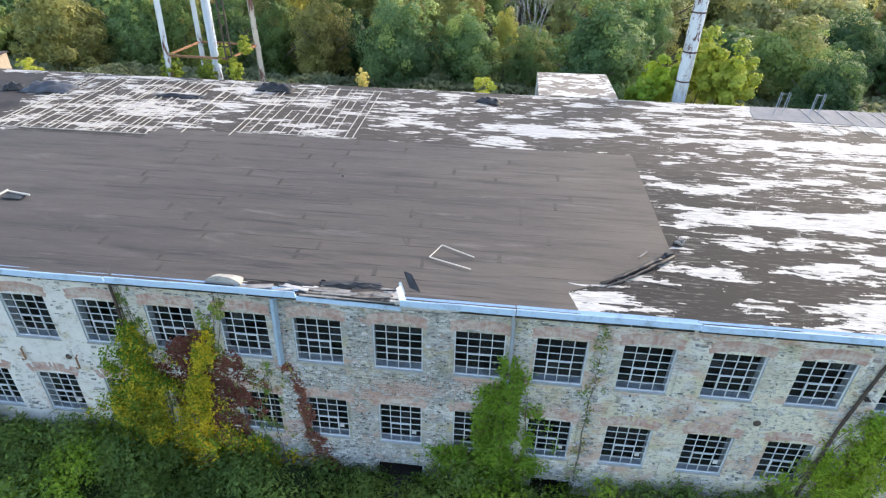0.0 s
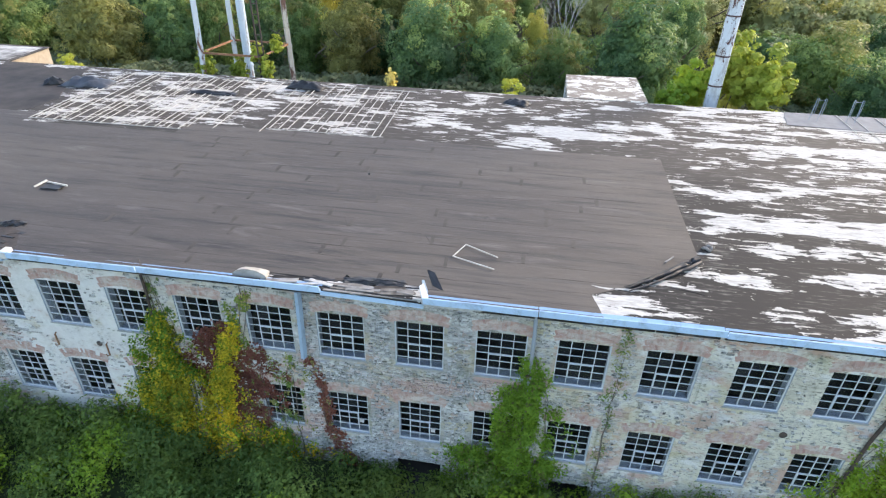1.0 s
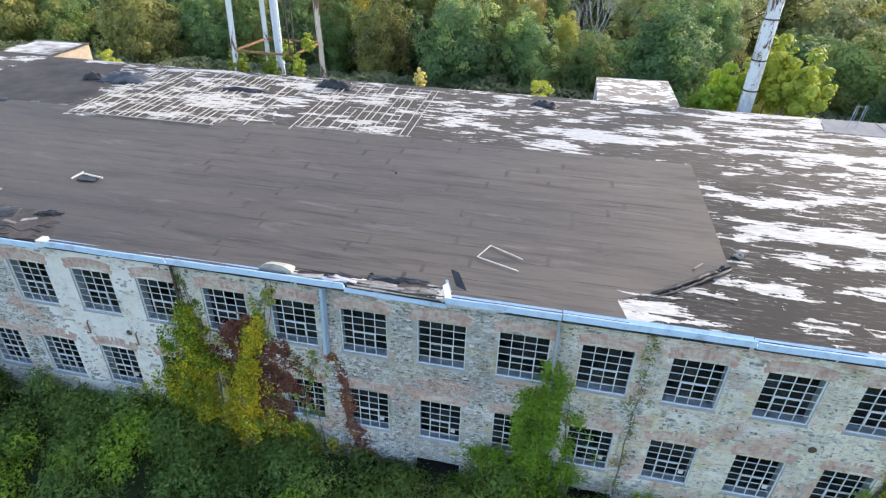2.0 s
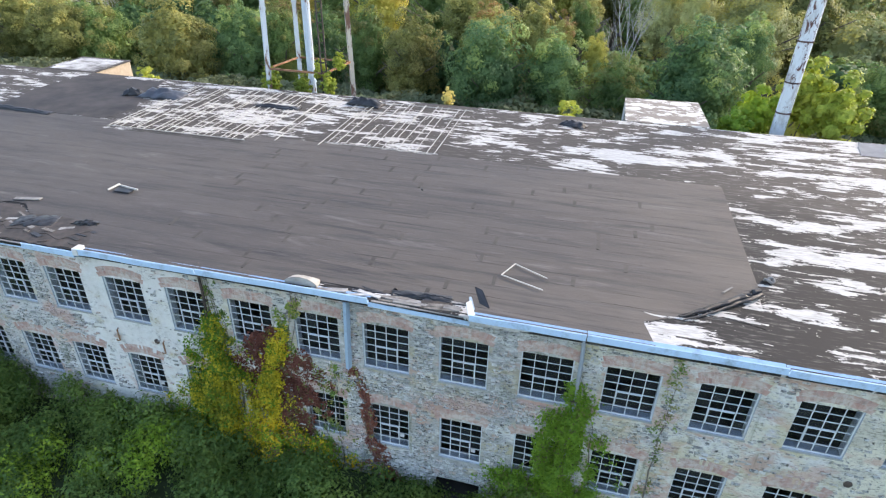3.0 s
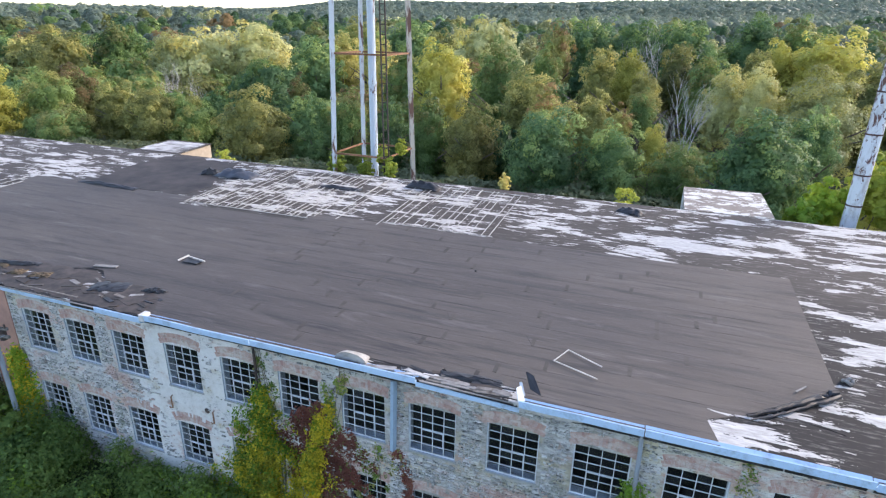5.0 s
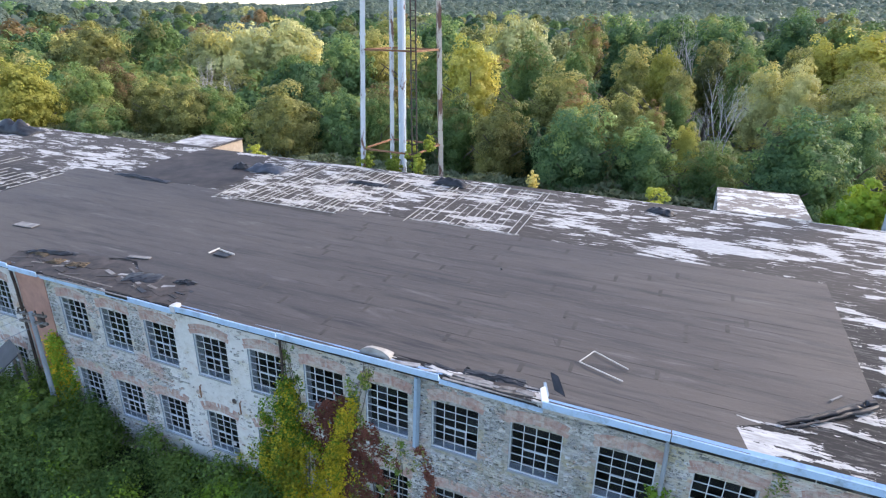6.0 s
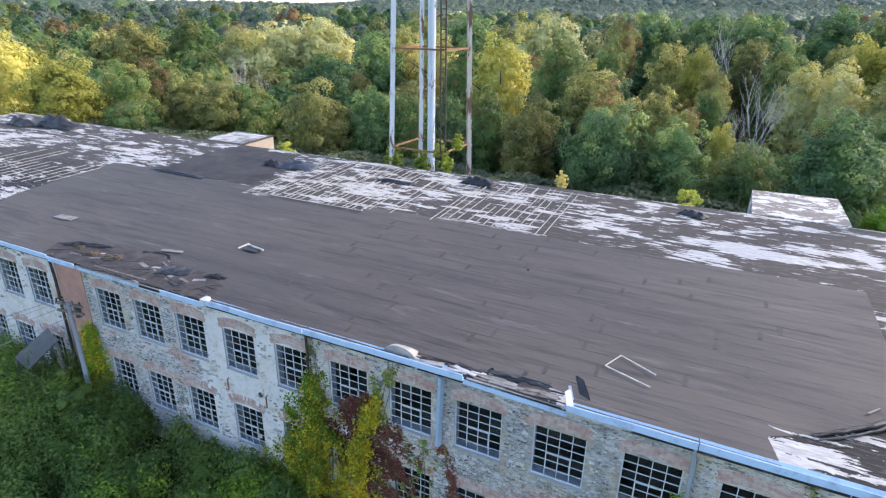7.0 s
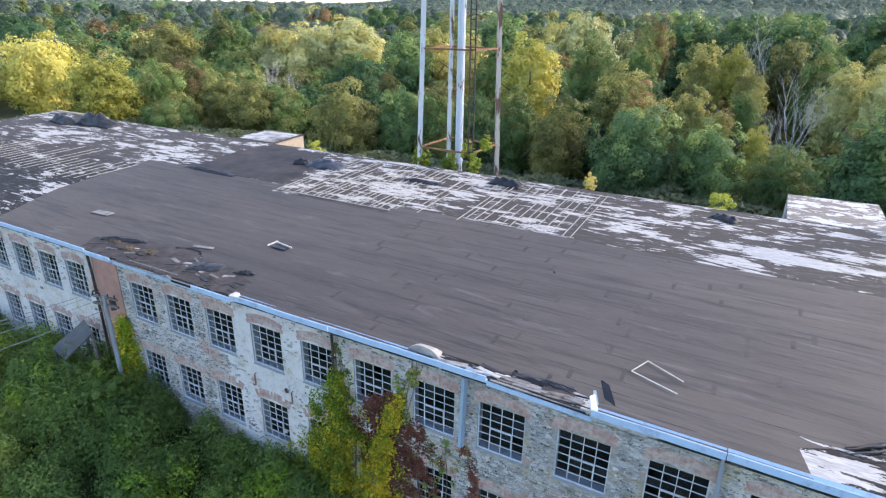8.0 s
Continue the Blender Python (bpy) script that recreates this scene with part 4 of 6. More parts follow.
def timber_frame():
    """A light open frame of battens lying loose on the felt."""
    fr = empty("timber_frame", 1.74, 2.55, roof_z(2.5) + 0.03)
    for a, b in (((0.18, 0.45), (-0.18, -0.35)), ((-0.18, -0.35), (1.27, -0.86)), ((0.18, 0.45), (1.35, -0.15))):
        bm = bmesh.new()
        bar(bm, (a[0], a[1], a[1] * RISE + 0.06), (b[0], b[1], b[1] * RISE + 0.05), 0.022, 0.03)
        part("batten", bm, WOOD, fr)
    tagged(fr, "loose frame of bleached battens lying on roof", "timber frame")
    fr = empty("timber_frame", -15.3, 4.4, roof_z(4.4) + 0.03)
    for a, b, z in (((-0.6, -0.25), (-0.45, 0.3), 0.1), ((-0.45, 0.3), (0.75, -0.05), 0.12)):
        bm = bmesh.new()
        bar(bm, (a[0], a[1], 0.03), (b[0], b[1], z), 0.05, 0.06)
        part("batten", bm, WOOD, fr)
    bm = bmesh.new()
    box(bm, (-0.3, -0.3, 0.0), (0.5, 0.05, 0.05), 0.01)
    part("cover_board", bm, TAR, fr)
    tagged(fr, "broken small timber frame tilted up on roof", "timber frame")


timber_frame()
for (x, y, l, w, a, lab) in ((-18.45, 2.55, 1.1, 0.22, 14, "bleached loose plank lying on felt"), (-27.3, 3.2, 1.3, 0.5, 4, "pale worn board lying on felt"), (8.9, 3.35, 0.55, 0.06, 50, "short bleached stick lying on felt")):
    bm = bmesh.new()
    box(bm, (-l / 2, -w / 2, 0), (l / 2, w / 2, 0.04), 0.008)
    ob = part("loose_plank", bm, GREYPLANK)
    ob.matrix_basis = pose(x, y, roof_z(y) + 0.045, math.degrees(math.atan(RISE)), 0, a)
    tagged(ob, lab, "plank")

bm = bmesh.new()
bmesh.ops.create_uvsphere(bm, u_segments=10, v_segments=6, radius=0.05)
for v in bm.verts:
    v.co *= 1 + 0.4 * noise.noise(v.co * 20)
ob = part("roof_vent_stub", bm, TAR)
ob.location = (-2.9, 7.9, roof_z(7.9) + 0.05)
tagged(ob, "small black vent stub standing on felt", "vent")


def tyre_ring():
    bm = bmesh.new()
    pts = [(math.cos(a) * 0.14, math.sin(a) * 0.11, 0.05 + 0.05 * math.sin(2 * a)) for a in [2 * math.pi * i / 16 for i in range(17)]]
    tube(bm, pts, [0.055] * 17, 6)
    ob = part("pipe_collar", bm, COATED)
    ob.location = (10.35, 4.3, roof_z(4.3) + 0.03)
    tagged(ob, "pale dented vent pipe collar on roof", "vent")


tyre_ring()

# bulging pale flashing behind the gutter
bm = bmesh.new()
n = 14
for j in range(6):
    for i in range(n + 1):
        a = math.pi * i / n
        r = 1 - 0.12 * (j / 5) ** 2
        bm.verts.new((-4.72 + math.cos(a) * 0.58 * r, -0.10 + 0.42 * j / 5, 8.60 + math.sin(a) * (0.30 - 0.035 * j) * r + 0.02 * noise.noise(Vector((a * 2, j, 0)))))
bm.verts.ensure_lookup_table()
w = n + 1
for j in range(5):
    for i in range(n):
        bm.faces.new([bm.verts[q] for q in (j * w + i, j * w + i + 1, (j + 1) * w + i + 1, (j + 1) * w + i)])
bm.faces.new([bm.verts[i] for i in range(n + 1)])
bm.faces.new([bm.verts[5 * w + i] for i in range(n, -1, -1)])
ob = part("flashing_hood", bm, make_plain("stained_pale_coating", (0.38, 0.37, 0.34), (0.22, 0.205, 0.185), 3.5, 0.8))
tagged(ob, "half-round pale flashing hood behind the gutter", "flashing")

# ---- battens left on the old roof ----
PLAINBATTEN = make_plain("weathered_batten_wood", (0.48, 0.48, 0.46), (0.30, 0.295, 0.28), 4.0, 0.85)
frame_set = empty("roof_battens", -12.5, 15, roof_z(15))
tagged(frame_set, "grid of bleached battens nailed over the old roof", "battens")
brng = random.Random(8)


def batten(x0, y0, x1, y1):
    bm = bmesh.new()
    z = 0.045 + brng.uniform(-0.006, 0.006)
    bar(bm, (x0 + 12.5, y0 - 15, (y0 - 15) * RISE + z), (x1 + 12.5, y1 - 15, (y1 - 15) * RISE + z), 0.032, 0.026)
    part("batten", bm, PLAINBATTEN, frame_set)


x = -21.9
while x < -3.2:
    if -21.9 <= x < -13.5:
        y0 = 11.1
    elif x < -9.3:
        y0 = brng.uniform(11.4, 12.6)
    else:
        y0 = 11.95
    tall = brng.random()
    y1 = 19.3 if tall < 0.45 else brng.uniform(13.5, 18.5)
    if not (-13.4 < x < -9.8 and brng.random() < 0.4):
        batten(x, y0, x + brng.uniform(-0.06, 0.06), y1)
    if tall > 0.7:
        batten(x + 0.2, brng.uniform(15.5, 17), x + 0.22, 19.4)
    x += brng.choice([0.33, 0.40, 0.47, 0.62])
for x0, x1, y in ((-21.9, -13.5, 11.06), (-9.4, -3.3, 11.98), (-9.8, -3.0, 19.1), (-20.0, -9.0, 19.3), (-12, -3.4, 17.4)):
    batten(x0, y, x1, y + 0.03)
for x0 in (20.6, 21.4, 22.6, 23.3, 24.4, 25.0, 26.2):
    batten(x0, 16.2, x0 + 0.02, 19.9)
for i in range(20):
    x0 = -50 + i * 0.8
    batten(x0, 6.5 + brng.uniform(-0.5, 0.5), x0 + 0.02, brng.uniform(9, 12.5))


def hoop(x):
    """A bent metal ladder hoop at the rear eaves."""
    bm = bmesh.new()
    for dx in (0.0, 0.42):
        tube(bm, [(dx - 0.5, -0.9, 0.0), (dx, 0.0, 1.0), (dx + 0.12, 0.05, 0.95), (dx + 0.15, 0.2, -0.2)], [0.018] * 4, 6)
    bar(bm, (0, 0, 0.9), (0.42, 0, 0.9), 0.022)
    ob = part("roof_ladder_hoop", bm, POLEGREY)
    ob.location = (x, 19.7, roof_z(19.7))
    tagged(ob, "pair of bent pale metal ladder hoops at eaves", "ladder", "ladder hoops")


hoop(19.3)
hoop(21.2)

# ---- eaves damage, downpipes, brackets ----
bm = bmesh.new()
bar(bm, (-2.3, -0.3, 8.44), (1.0, -0.22, 8.30), 0.03, 0.16)
ob = part("hanging_fascia_board", bm, BLUE)
tagged(ob, "sagging blue fascia board under the torn eaves", "fascia board")
bm = bmesh.new()
bar(bm, (-21.3, -0.22, 8.36), (-15.9, -0.20, 8.34), 0.03, 0.2)
ob = part("hanging_fascia_board", bm, BLUE)
tagged(ob, "flaking blue fascia board under the torn eaves", "fascia board")
for i in range(4):
    bm = bmesh.new()
    bar(bm, (-21.2 + 0.3 * i, -0.30 + 0.1 * i, 8.50 + 0.025 * i), (-15.9 - 0.4 * i, -0.28 + 0.1 * i, 8.50 + 0.025 * i), 0.07, 0.025)
    ob = part("eaves_board", bm, OLDWOOD if i % 2 else GREYPLANK)
    tagged(ob, "weathered board remaining along the torn eaves", "board", "eaves boards")
for i in range(3):
    bm = bmesh.new()
    bar(bm, (-2.2 + 0.2 * i, -0.26 + 0.12 * i, 8.56 + 0.02 * i), (0.8 - 0.3 * i, -0.20 + 0.12 * i, 8.50 + 0.03 * i), 0.09, 0.03)
    ob = part("eaves_board", bm, OLDWOOD if i % 2 else GREYPLANK)
    tagged(ob, "weathered board remaining along the torn eaves", "board", "eaves boards")
bm = bmesh.new()
for pts in ([(1.0, -0.34, 8.52), (1.12, -0.10, 8.55), (0.92, 0.12, 8.92), (0.82, -0.08, 8.94)], [(0.98, 0.0, 8.66), (1.08, 0.03, 8.66), (0.92, 0.22, 8.98), (0.86, 0.20, 8.98)]):
    a = [bm.verts.new(p) for p in pts]
    b = [bm.verts.new((p[0] + 0.02, p[1] + 0.01, p[2] + 0.015)) for p in pts]
    bm.faces.new(a[::-1])
    bm.faces.new(b)
    for i in range(4):
        bm.faces.new((a[i], a[(i + 1) % 4], b[(i + 1) % 4], b[i]))
ob = part("bent_flashing", bm, PALE)
tagged(ob, "bent pale metal flashing sticking up at gutter end", "flashing")
bm = bmesh.new()
pts = [(1.15, 0.5, 8.61), (1.5, 0.3, 8.61), (1.15, 0.85, 8.86), (0.9, 0.95, 8.88)]
a = [bm.verts.new(p) for p in pts]
b = [bm.verts.new((p[0] + 0.02, p[1] + 0.02, p[2] + 0.02)) for p in pts]
bm.faces.new(a[::-1])
bm.faces.new(b)
for i in range(4):
    bm.faces.new((a[i], a[(i + 1) % 4], b[(i + 1) % 4], b[i]))
ob = part("felt_flap", bm, TAR)
tagged(ob, "stiff black felt flap standing up at eaves", "roofing felt")
for x in (-13.4,):
    bm = bmesh.new()
    box(bm, (x - 0.10, -0.39, 8.42), (x + 0.14, -0.02, 8.70), 0.015)
    ob = part("gutter_end_cap", bm, WHITE)
    tagged(ob, "whitened gutter end cap at eaves", "gutter cap", "gutter caps")


def downpipe(name, pts, w, mat, label, square=False):
    """A downpipe with a hopper head and wall straps."""
    pipe = empty(name, *pts[0])
    o = Vector(pts[0])
    bm = bmesh.new()
    if square:
        for a, b in zip(pts, pts[1:]):
            bar(bm, Vector(a) - o, Vector(b) - o, w, w * 0.6)
    else:
        tube(bm, [Vector(p) - o for p in pts], [w / 2] * len(pts), 9)
    part("pipe", bm, mat, pipe)
    tagged(pipe, label, "downpipe", "downpipes")
    if square:
        return
    bm = bmesh.new()
    box(bm, (-w * 0.9, -w * 0.7, -0.02), (w * 0.9, w * 0.7, 0.16), 0.01)
    part("hopper_head", bm, DARKMETAL, pipe)
    for t in (0.3, 0.75):
        q = Vector(pts[0]).lerp(Vector(pts[-1]), t) - o
        bm = bmesh.new()
        box(bm, (q.x - w * 0.8, q.y - w * 0.55, q.z - 0.02), (q.x + w * 0.8, -o.y - 0.005, q.z + 0.02))
        part("strap", bm, DARKMETAL, pipe)


downpipe("downpipe", [(-3.12, -0.15, 8.28), (-3.2, -0.13, 5.46)], 0.20, PIPEBLUE, "wide pale blue box downpipe on stone wall", True)
downpipe("downpipe", [(4.46, -0.18, 8.42), (4.50, -0.10, 7.6), (4.52, -0.10, 4.0), (4.52, -0.10, 0.2)], 0.13, POLEGREY, "pale grey downpipe running down into ivy")
downpipe("downpipe", [(-8.55, -0.18, 8.34), (-8.6, -0.10, 7.4), (-8.7, -0.10, 4.6)], 0.10, DARKMETAL, "thin rusted downpipe caught in ivy")
downpipe("downpipe", [(15.75, -0.18, 8.4), (15.55, -0.10, 7.4), (15.2, -0.10, 4.8), (15.0, -0.1, 1.0)], 0.11, DARKMETAL, "dark rusted downpipe running down into ivy")
downpipe("downpipe", [(-23.4, -0.18, 8.5), (-23.45, -0.10, 7.4), (-23.5, -0.10, 1.2)], 0.13, DARKMETAL, "dark iron downpipe beside red brick infill")

for x, z in ((-12.92, 4.75), (-10.9, 4.55)):
    bm = bmesh.new()
    tube(bm, [(0, -0.02, 0.3), (0.0, -0.10, 0.28), (0.02, -0.12, 0.0), (0.0, -0.10, -0.24), (-0.08, -0.14, -0.26), (-0.1, -0.14, -0.18)], [0.03] * 6, 6)
    ob = part("wall_hook", bm, RUST)
    ob.location = (x, 0, z)
    tagged(ob, "rusty iron wall hook on pale pier", "hook", "wall hooks")
bm = bmesh.new()
bmesh.ops.create_uvsphere(bm, u_segments=10, v_segments=6, radius=0.12)
for v in bm.verts:
    v.co.y *= 0.35
ob = part("anchor_plate", bm, DARKMETAL)
ob.location = (-11.25, -0.02, 4.75)
tagged(ob, "round dark iron anchor plate on pier", "anchor plate")
bm = bmesh.new()
bmesh.ops.create_uvsphere(bm, u_segments=10, v_segments=6, radius=0.13)
for v in bm.verts:
    v.co.y *= 0.35
ob = part("anchor_plate", bm, DARKMETAL)
ob.location = (12.75, -0.02, 4.62)
tagged(ob, "round dark iron anchor plate on wall", "anchor plate")

bm = bmesh.new()
box(bm, (-23.36, -0.035, -0.4), (-21.45, 0.012, 8.30))
ob = part("brick_infill", bm, REDBRICK, mill, "flush red brick panel filling a former bay")

# ---- water tower legs, steel stack ----


def water_tower(cx, cy):
    tw = empty("water_tower", cx, cy, 0)
    d = Vector((-0.453, 0.891, 0))
    r = Vector((0.891, 0.453, 0))
    R, top = 3.05, 30.0
    foot, head = [], []
    for ang in (196, 106, 16, -74):
        q = r * math.cos(radians(ang)) + d * math.sin(radians(ang))
        foot.append(q * (R + 0.28))
        head.append(q * (R - 0.62) + Vector((0, 0, top)))
    at = lambda i, z: foot[i].lerp(head[i], z / top)
    for i in range(4):
        bm = bmesh.new()
        if i == 3:
            for s in (-0.17, 0.17):
                tube(bm, [at(i, 0) + r * s, at(i, top) + r * s], [0.055, 0.055], 6)
            part("ladder_leg", bm, DARKMETAL, tw, "dark leg carrying a ladder")
            z = 0.4
            while z < top:
                bm = bmesh.new()
                bar(bm, at(i, z) - r * 0.17, at(i, z) + r * 0.17, 0.06)
                part("rung", bm, DARKMETAL, tw)
                z += 0.62
        else:
            k = 1.0 if i != 1 else 0.9
            bar(bm, at(i, 0), at(i, top), 0.30 * k, 0.30 * k)
            for z in range(2, 30, 4):
                bar(bm, at(i, z), at(i, z + 0.18), 0.36 * k, 0.36 * k)
            part("leg", bm, PALE if i != 2 else TANPAINT, tw, "pale painted steel leg streaked with rust")
    for z in (10.2, 17.1, 24.0):
        for i in range(4):
            bm = bmesh.new()
            bar(bm, at(i, z), at((i + 1) % 4, z), 0.10, 0.12)
            part("girt", bm, RUST, tw, "rusty horizontal girt")
    bm = bmesh.new()
    tube(bm, [(0, 0, 0), (0, 0, top)], [0.28, 0.28], 14)
    for z in range(3, 30, 6):
        tube(bm, [(0, 0, z), (0, 0, z + 0.15)], [0.32, 0.32], 14)
    part("riser_pipe", bm, make_paint("riser_paint", (0.50, 0.57, 0.64), 0.10, 0.5, (0.4, 0.4, 0.42), 0.4, 0.4), tw, "pale blue-white riser pipe")
    tagged(tw, "tall steel water tower frame with pale legs behind mill", "water tower")


water_tower(-15.9, 24.0)


def steel_stack(x, y):
    st = empty("chimney_stack", x, y, 0)
    bm = bmesh.new()
    tube(bm, [(0, 0, 0), (0, 0, 6), (0, 0, 12), (0, 0, 19.2), (0, 0, 19.45)], [0.42, 0.41, 0.41, 0.40, 0.40], 18)
    part("shaft", bm, STACKPAINT, st, "white painted steel shaft streaked with rust")
    for z in (9.6, 11.4, 13.7, 16.0, 18.2):
        bm = bmesh.new()
        tube(bm, [(0, 0, z), (0, 0, z + 0.09)], [0.435, 0.435], 18)
        part("band", bm, DARKRUST, st)
    bm = bmesh.new()
    tube(bm, [(0, 0, 19.2), (0, 0, 19.5)], [0.412, 0.412], 18)
    part("rim", bm, DARKRUST, st, "dark rusted upper end")
    tagged(st, "slender rusted white steel chimney stack behind roof", "chimney")


steel_stack(15.1, 24.0)

# ---- utility pole, wires and lean-to roof by the far bays ----


def utility_pole(x, y, top):
    up = empty("utility_pole", x, y, 0)
    bm = bmesh.new()
    tube(bm, [(0, 0, -0.4), (0, 0, top * 0.5), (0, 0, top)], [0.12, 0.105, 0.09], 10)
    part("pole", bm, POLEGREY, up, "weathered grey pole")
    for z, a in ((top - 0.12, 0.2), (top - 0.5, 0.2)):
        bm = bmesh.new()
        bar(bm, (-0.75, -0.1, z), (0.75, 0.14, z), 0.09, 0.11)
        part("crossarm", bm, OLDWOOD, up)
    for i, dx in enumerate((-0.65, -0.25, 0.25, 0.65)):
        bm = bmesh.new()
        tube(bm, [(dx, dx * 0.16, top - 0.08), (dx, dx * 0.16, top + 0.1)], [0.04, 0.03], 7)
        part("insulator", bm, DARKMETAL, up)
    bm = bmesh.new()
    tube(bm, [(0.25, 0.2, top - 0.75), (0.25, 0.2, top - 0.25)], [0.14, 0.14], 10)
    part("transformer", bm, DARKMETAL, up)
    tagged(up, "weathered utility pole with crossarms before mill wall", "utility pole")


utility_pole(-21.2, -1.0, 7.0)
for i, (a, b) in enumerate((((-21.9, -1.1, 7.0), (-31, -12.5, 5.5)), ((-21.5, -1.05, 7.0), (-33, -10.5, 4.2)), ((-20.9, -1.0, 7.0), (-32, -11.5, 4.0)), ((-20.6, -0.95, 6.6), (-31, -12.0, 3.2)))):
    bm = bmesh.new()
    pts = [Vector(a).lerp(Vector(b), k / 10) - Vector((0, 0, 0.5 * 4 * (k / 10) * (1 - k / 10))) for k in range(11)]
    tube(bm, pts, [0.014] * 11, 4)
    ob = part("overhead_wire", bm, POLEGREY)
    tagged(ob, "thin grey overhead wire slung from utility pole", "wire", "overhead wires")


def lean_to():
    lt = empty("lean_to", -24.2, -1.4, 0)
    bm = bmesh.new()
    pts = [(-1.35, -0.3, 3.2), (0.15, -0.55, 3.1), (1.5, 0.35, 4.6), (0.1, 0.75, 4.7)]
    a = [bm.verts.new(p) for p in pts]
    b = [bm.verts.new((p[0], p[1], p[2] + 0.07)) for p in pts]
    bm.faces.new(a[::-1])
    bm.faces.new(b)
    for i in range(4):
        bm.faces.new((a[i], a[(i + 1) % 4], b[(i + 1) % 4], b[i]))
    part("sheet_roof", bm, DARKSLATE, lt, "dark blue-grey sheet roof")
    for p in pts:
        bm = bmesh.new()
        bar(bm, (p[0] * 0.92, p[1] * 0.92, -0.3), (p[0] * 0.92, p[1] * 0.92, p[2]), 0.1)
        part("post", bm, OLDWOOD, lt)
    tagged(lt, "small lean-to with dark sheet roof against mill", "shed")


lean_to()

# ---- vegetation ----


def unit_ball(level):
    """Vertices and triangles of a round ball, as arrays."""
    bm = bmesh.new()
    bmesh.ops.create_icosphere(bm, subdivisions=level, radius=1.0)
    v = np.array([p.co[:] for p in bm.verts])
    f = np.array([[p.index for p in q.verts] for q in bm.faces])
    bm.free()
    return v, f


BALLS = {n: unit_ball(n) for n in (1, 2, 3)}


def lumps(d, seed, amount):
    """An uneven outline: how far the crown reaches in each direction."""
    a = np.sin(d[:, 0] * 4.3 + seed * 1.3) * np.sin(d[:, 1] * 4.7 + seed * 2.1) + np.sin(d[:, 2] * 5.1 + seed) * np.sin((d[:, 0] - d[:, 1]) * 4.1 + seed * 0.7)
    b = np.sin(d[:, 0] * 10.3 + seed * 3.3) * np.sin(d[:, 1] * 9.7 - seed) * np.sin(d[:, 2] * 11 + seed)
    return 1 + amount * (0.6 * a + 0.5 * b)


def unit(a):
    return a / (np.linalg.norm(a, axis=1)[:, None] + 1e-9)


def crown_mesh(name, mats, seed, leaves=9000, aspect=1.0, leaf=0.02, lobes=78, core=0.40):
    """A crown one unit wide and aspect units tall: rounded boughs of fine leaves heaped round an uneven outline, over a rough core."""
    rng = np.random.default_rng(seed)
    size = np.array([0.5, 0.5, aspect * 0.5])
    k = int(lobes * aspect ** 0.8)
    turn = np.arange(k) * 2.39996 + rng.uniform(-0.4, 0.4, k)
    up = np.clip(1 - 1.75 * (np.arange(k) + 0.5) / k + rng.uniform(-0.12, 0.12, k), -0.85, 0.98)
    flat = np.sqrt(1 - up ** 2)
    d = np.stack([np.cos(turn) * flat, np.sin(turn) * flat, up], 1)
    rad = 0.048 + 0.085 * rng.random(k) ** 1.4
    swell = lumps(d, seed * 1.7, 0.16)
    cen = d * (size - rad[:, None] * 0.8) * (swell * rng.uniform(0.74, 1.06, k))[:, None]
    cen[:, 2] += aspect * 0.5
    who = rng.choice(k, leaves, p=rad ** 2 / np.sum(rad ** 2))
    nd = unit(rng.normal(size=(leaves, 3)) + d[who] * 0.75 + [0, 0, 0.35])
    knob = lumps(nd * 1.7 + d[who], seed, 0.24)
    r = rad[who] * knob * rng.uniform(0.80, 1.05, leaves) * np.where(rng.random(leaves) < 0.12, rng.uniform(1.0, 1.35, leaves), 1.0)
    pos = cen[who] + nd * r[:, None] * [1.1, 1.1, 0.9]
    nrm = unit(nd + 0.35 * d[who] + [0, 0, 0.25] + rng.normal(size=(leaves, 3)) * 0.28)
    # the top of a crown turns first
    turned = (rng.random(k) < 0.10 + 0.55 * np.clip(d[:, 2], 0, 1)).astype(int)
    v, q = leaf_tris(pos, nrm, rng.uniform(0.55, 1.35, leaves) * leaf, rng)
    bv, bf = BALLS[2]
    body = bv * lumps(bv, seed, 0.15)[:, None] * size * core * 1.5 + [0, 0, aspect * 0.5]
    m = leaves // 4
    cd = unit(rng.normal(size=(m, 3)))
    cp = cd * lumps(cd, seed, 0.15)[:, None] * size * core * 1.5 * rng.uniform(0.98, 1.25, (m, 1)) + [0, 0, aspect * 0.5]
    v2, q2 = leaf_tris(cp, unit(cd + rng.normal(size=(m, 3)) * 0.5), rng.uniform(0.7, 1.3, m) * leaf * 1.9, rng)
    body[:, :2] *= np.clip(body[:, 2:] / aspect + 0.5, 0.6, 1.0)
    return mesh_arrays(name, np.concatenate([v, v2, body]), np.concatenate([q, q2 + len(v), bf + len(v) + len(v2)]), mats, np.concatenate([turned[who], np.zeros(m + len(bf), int)]))


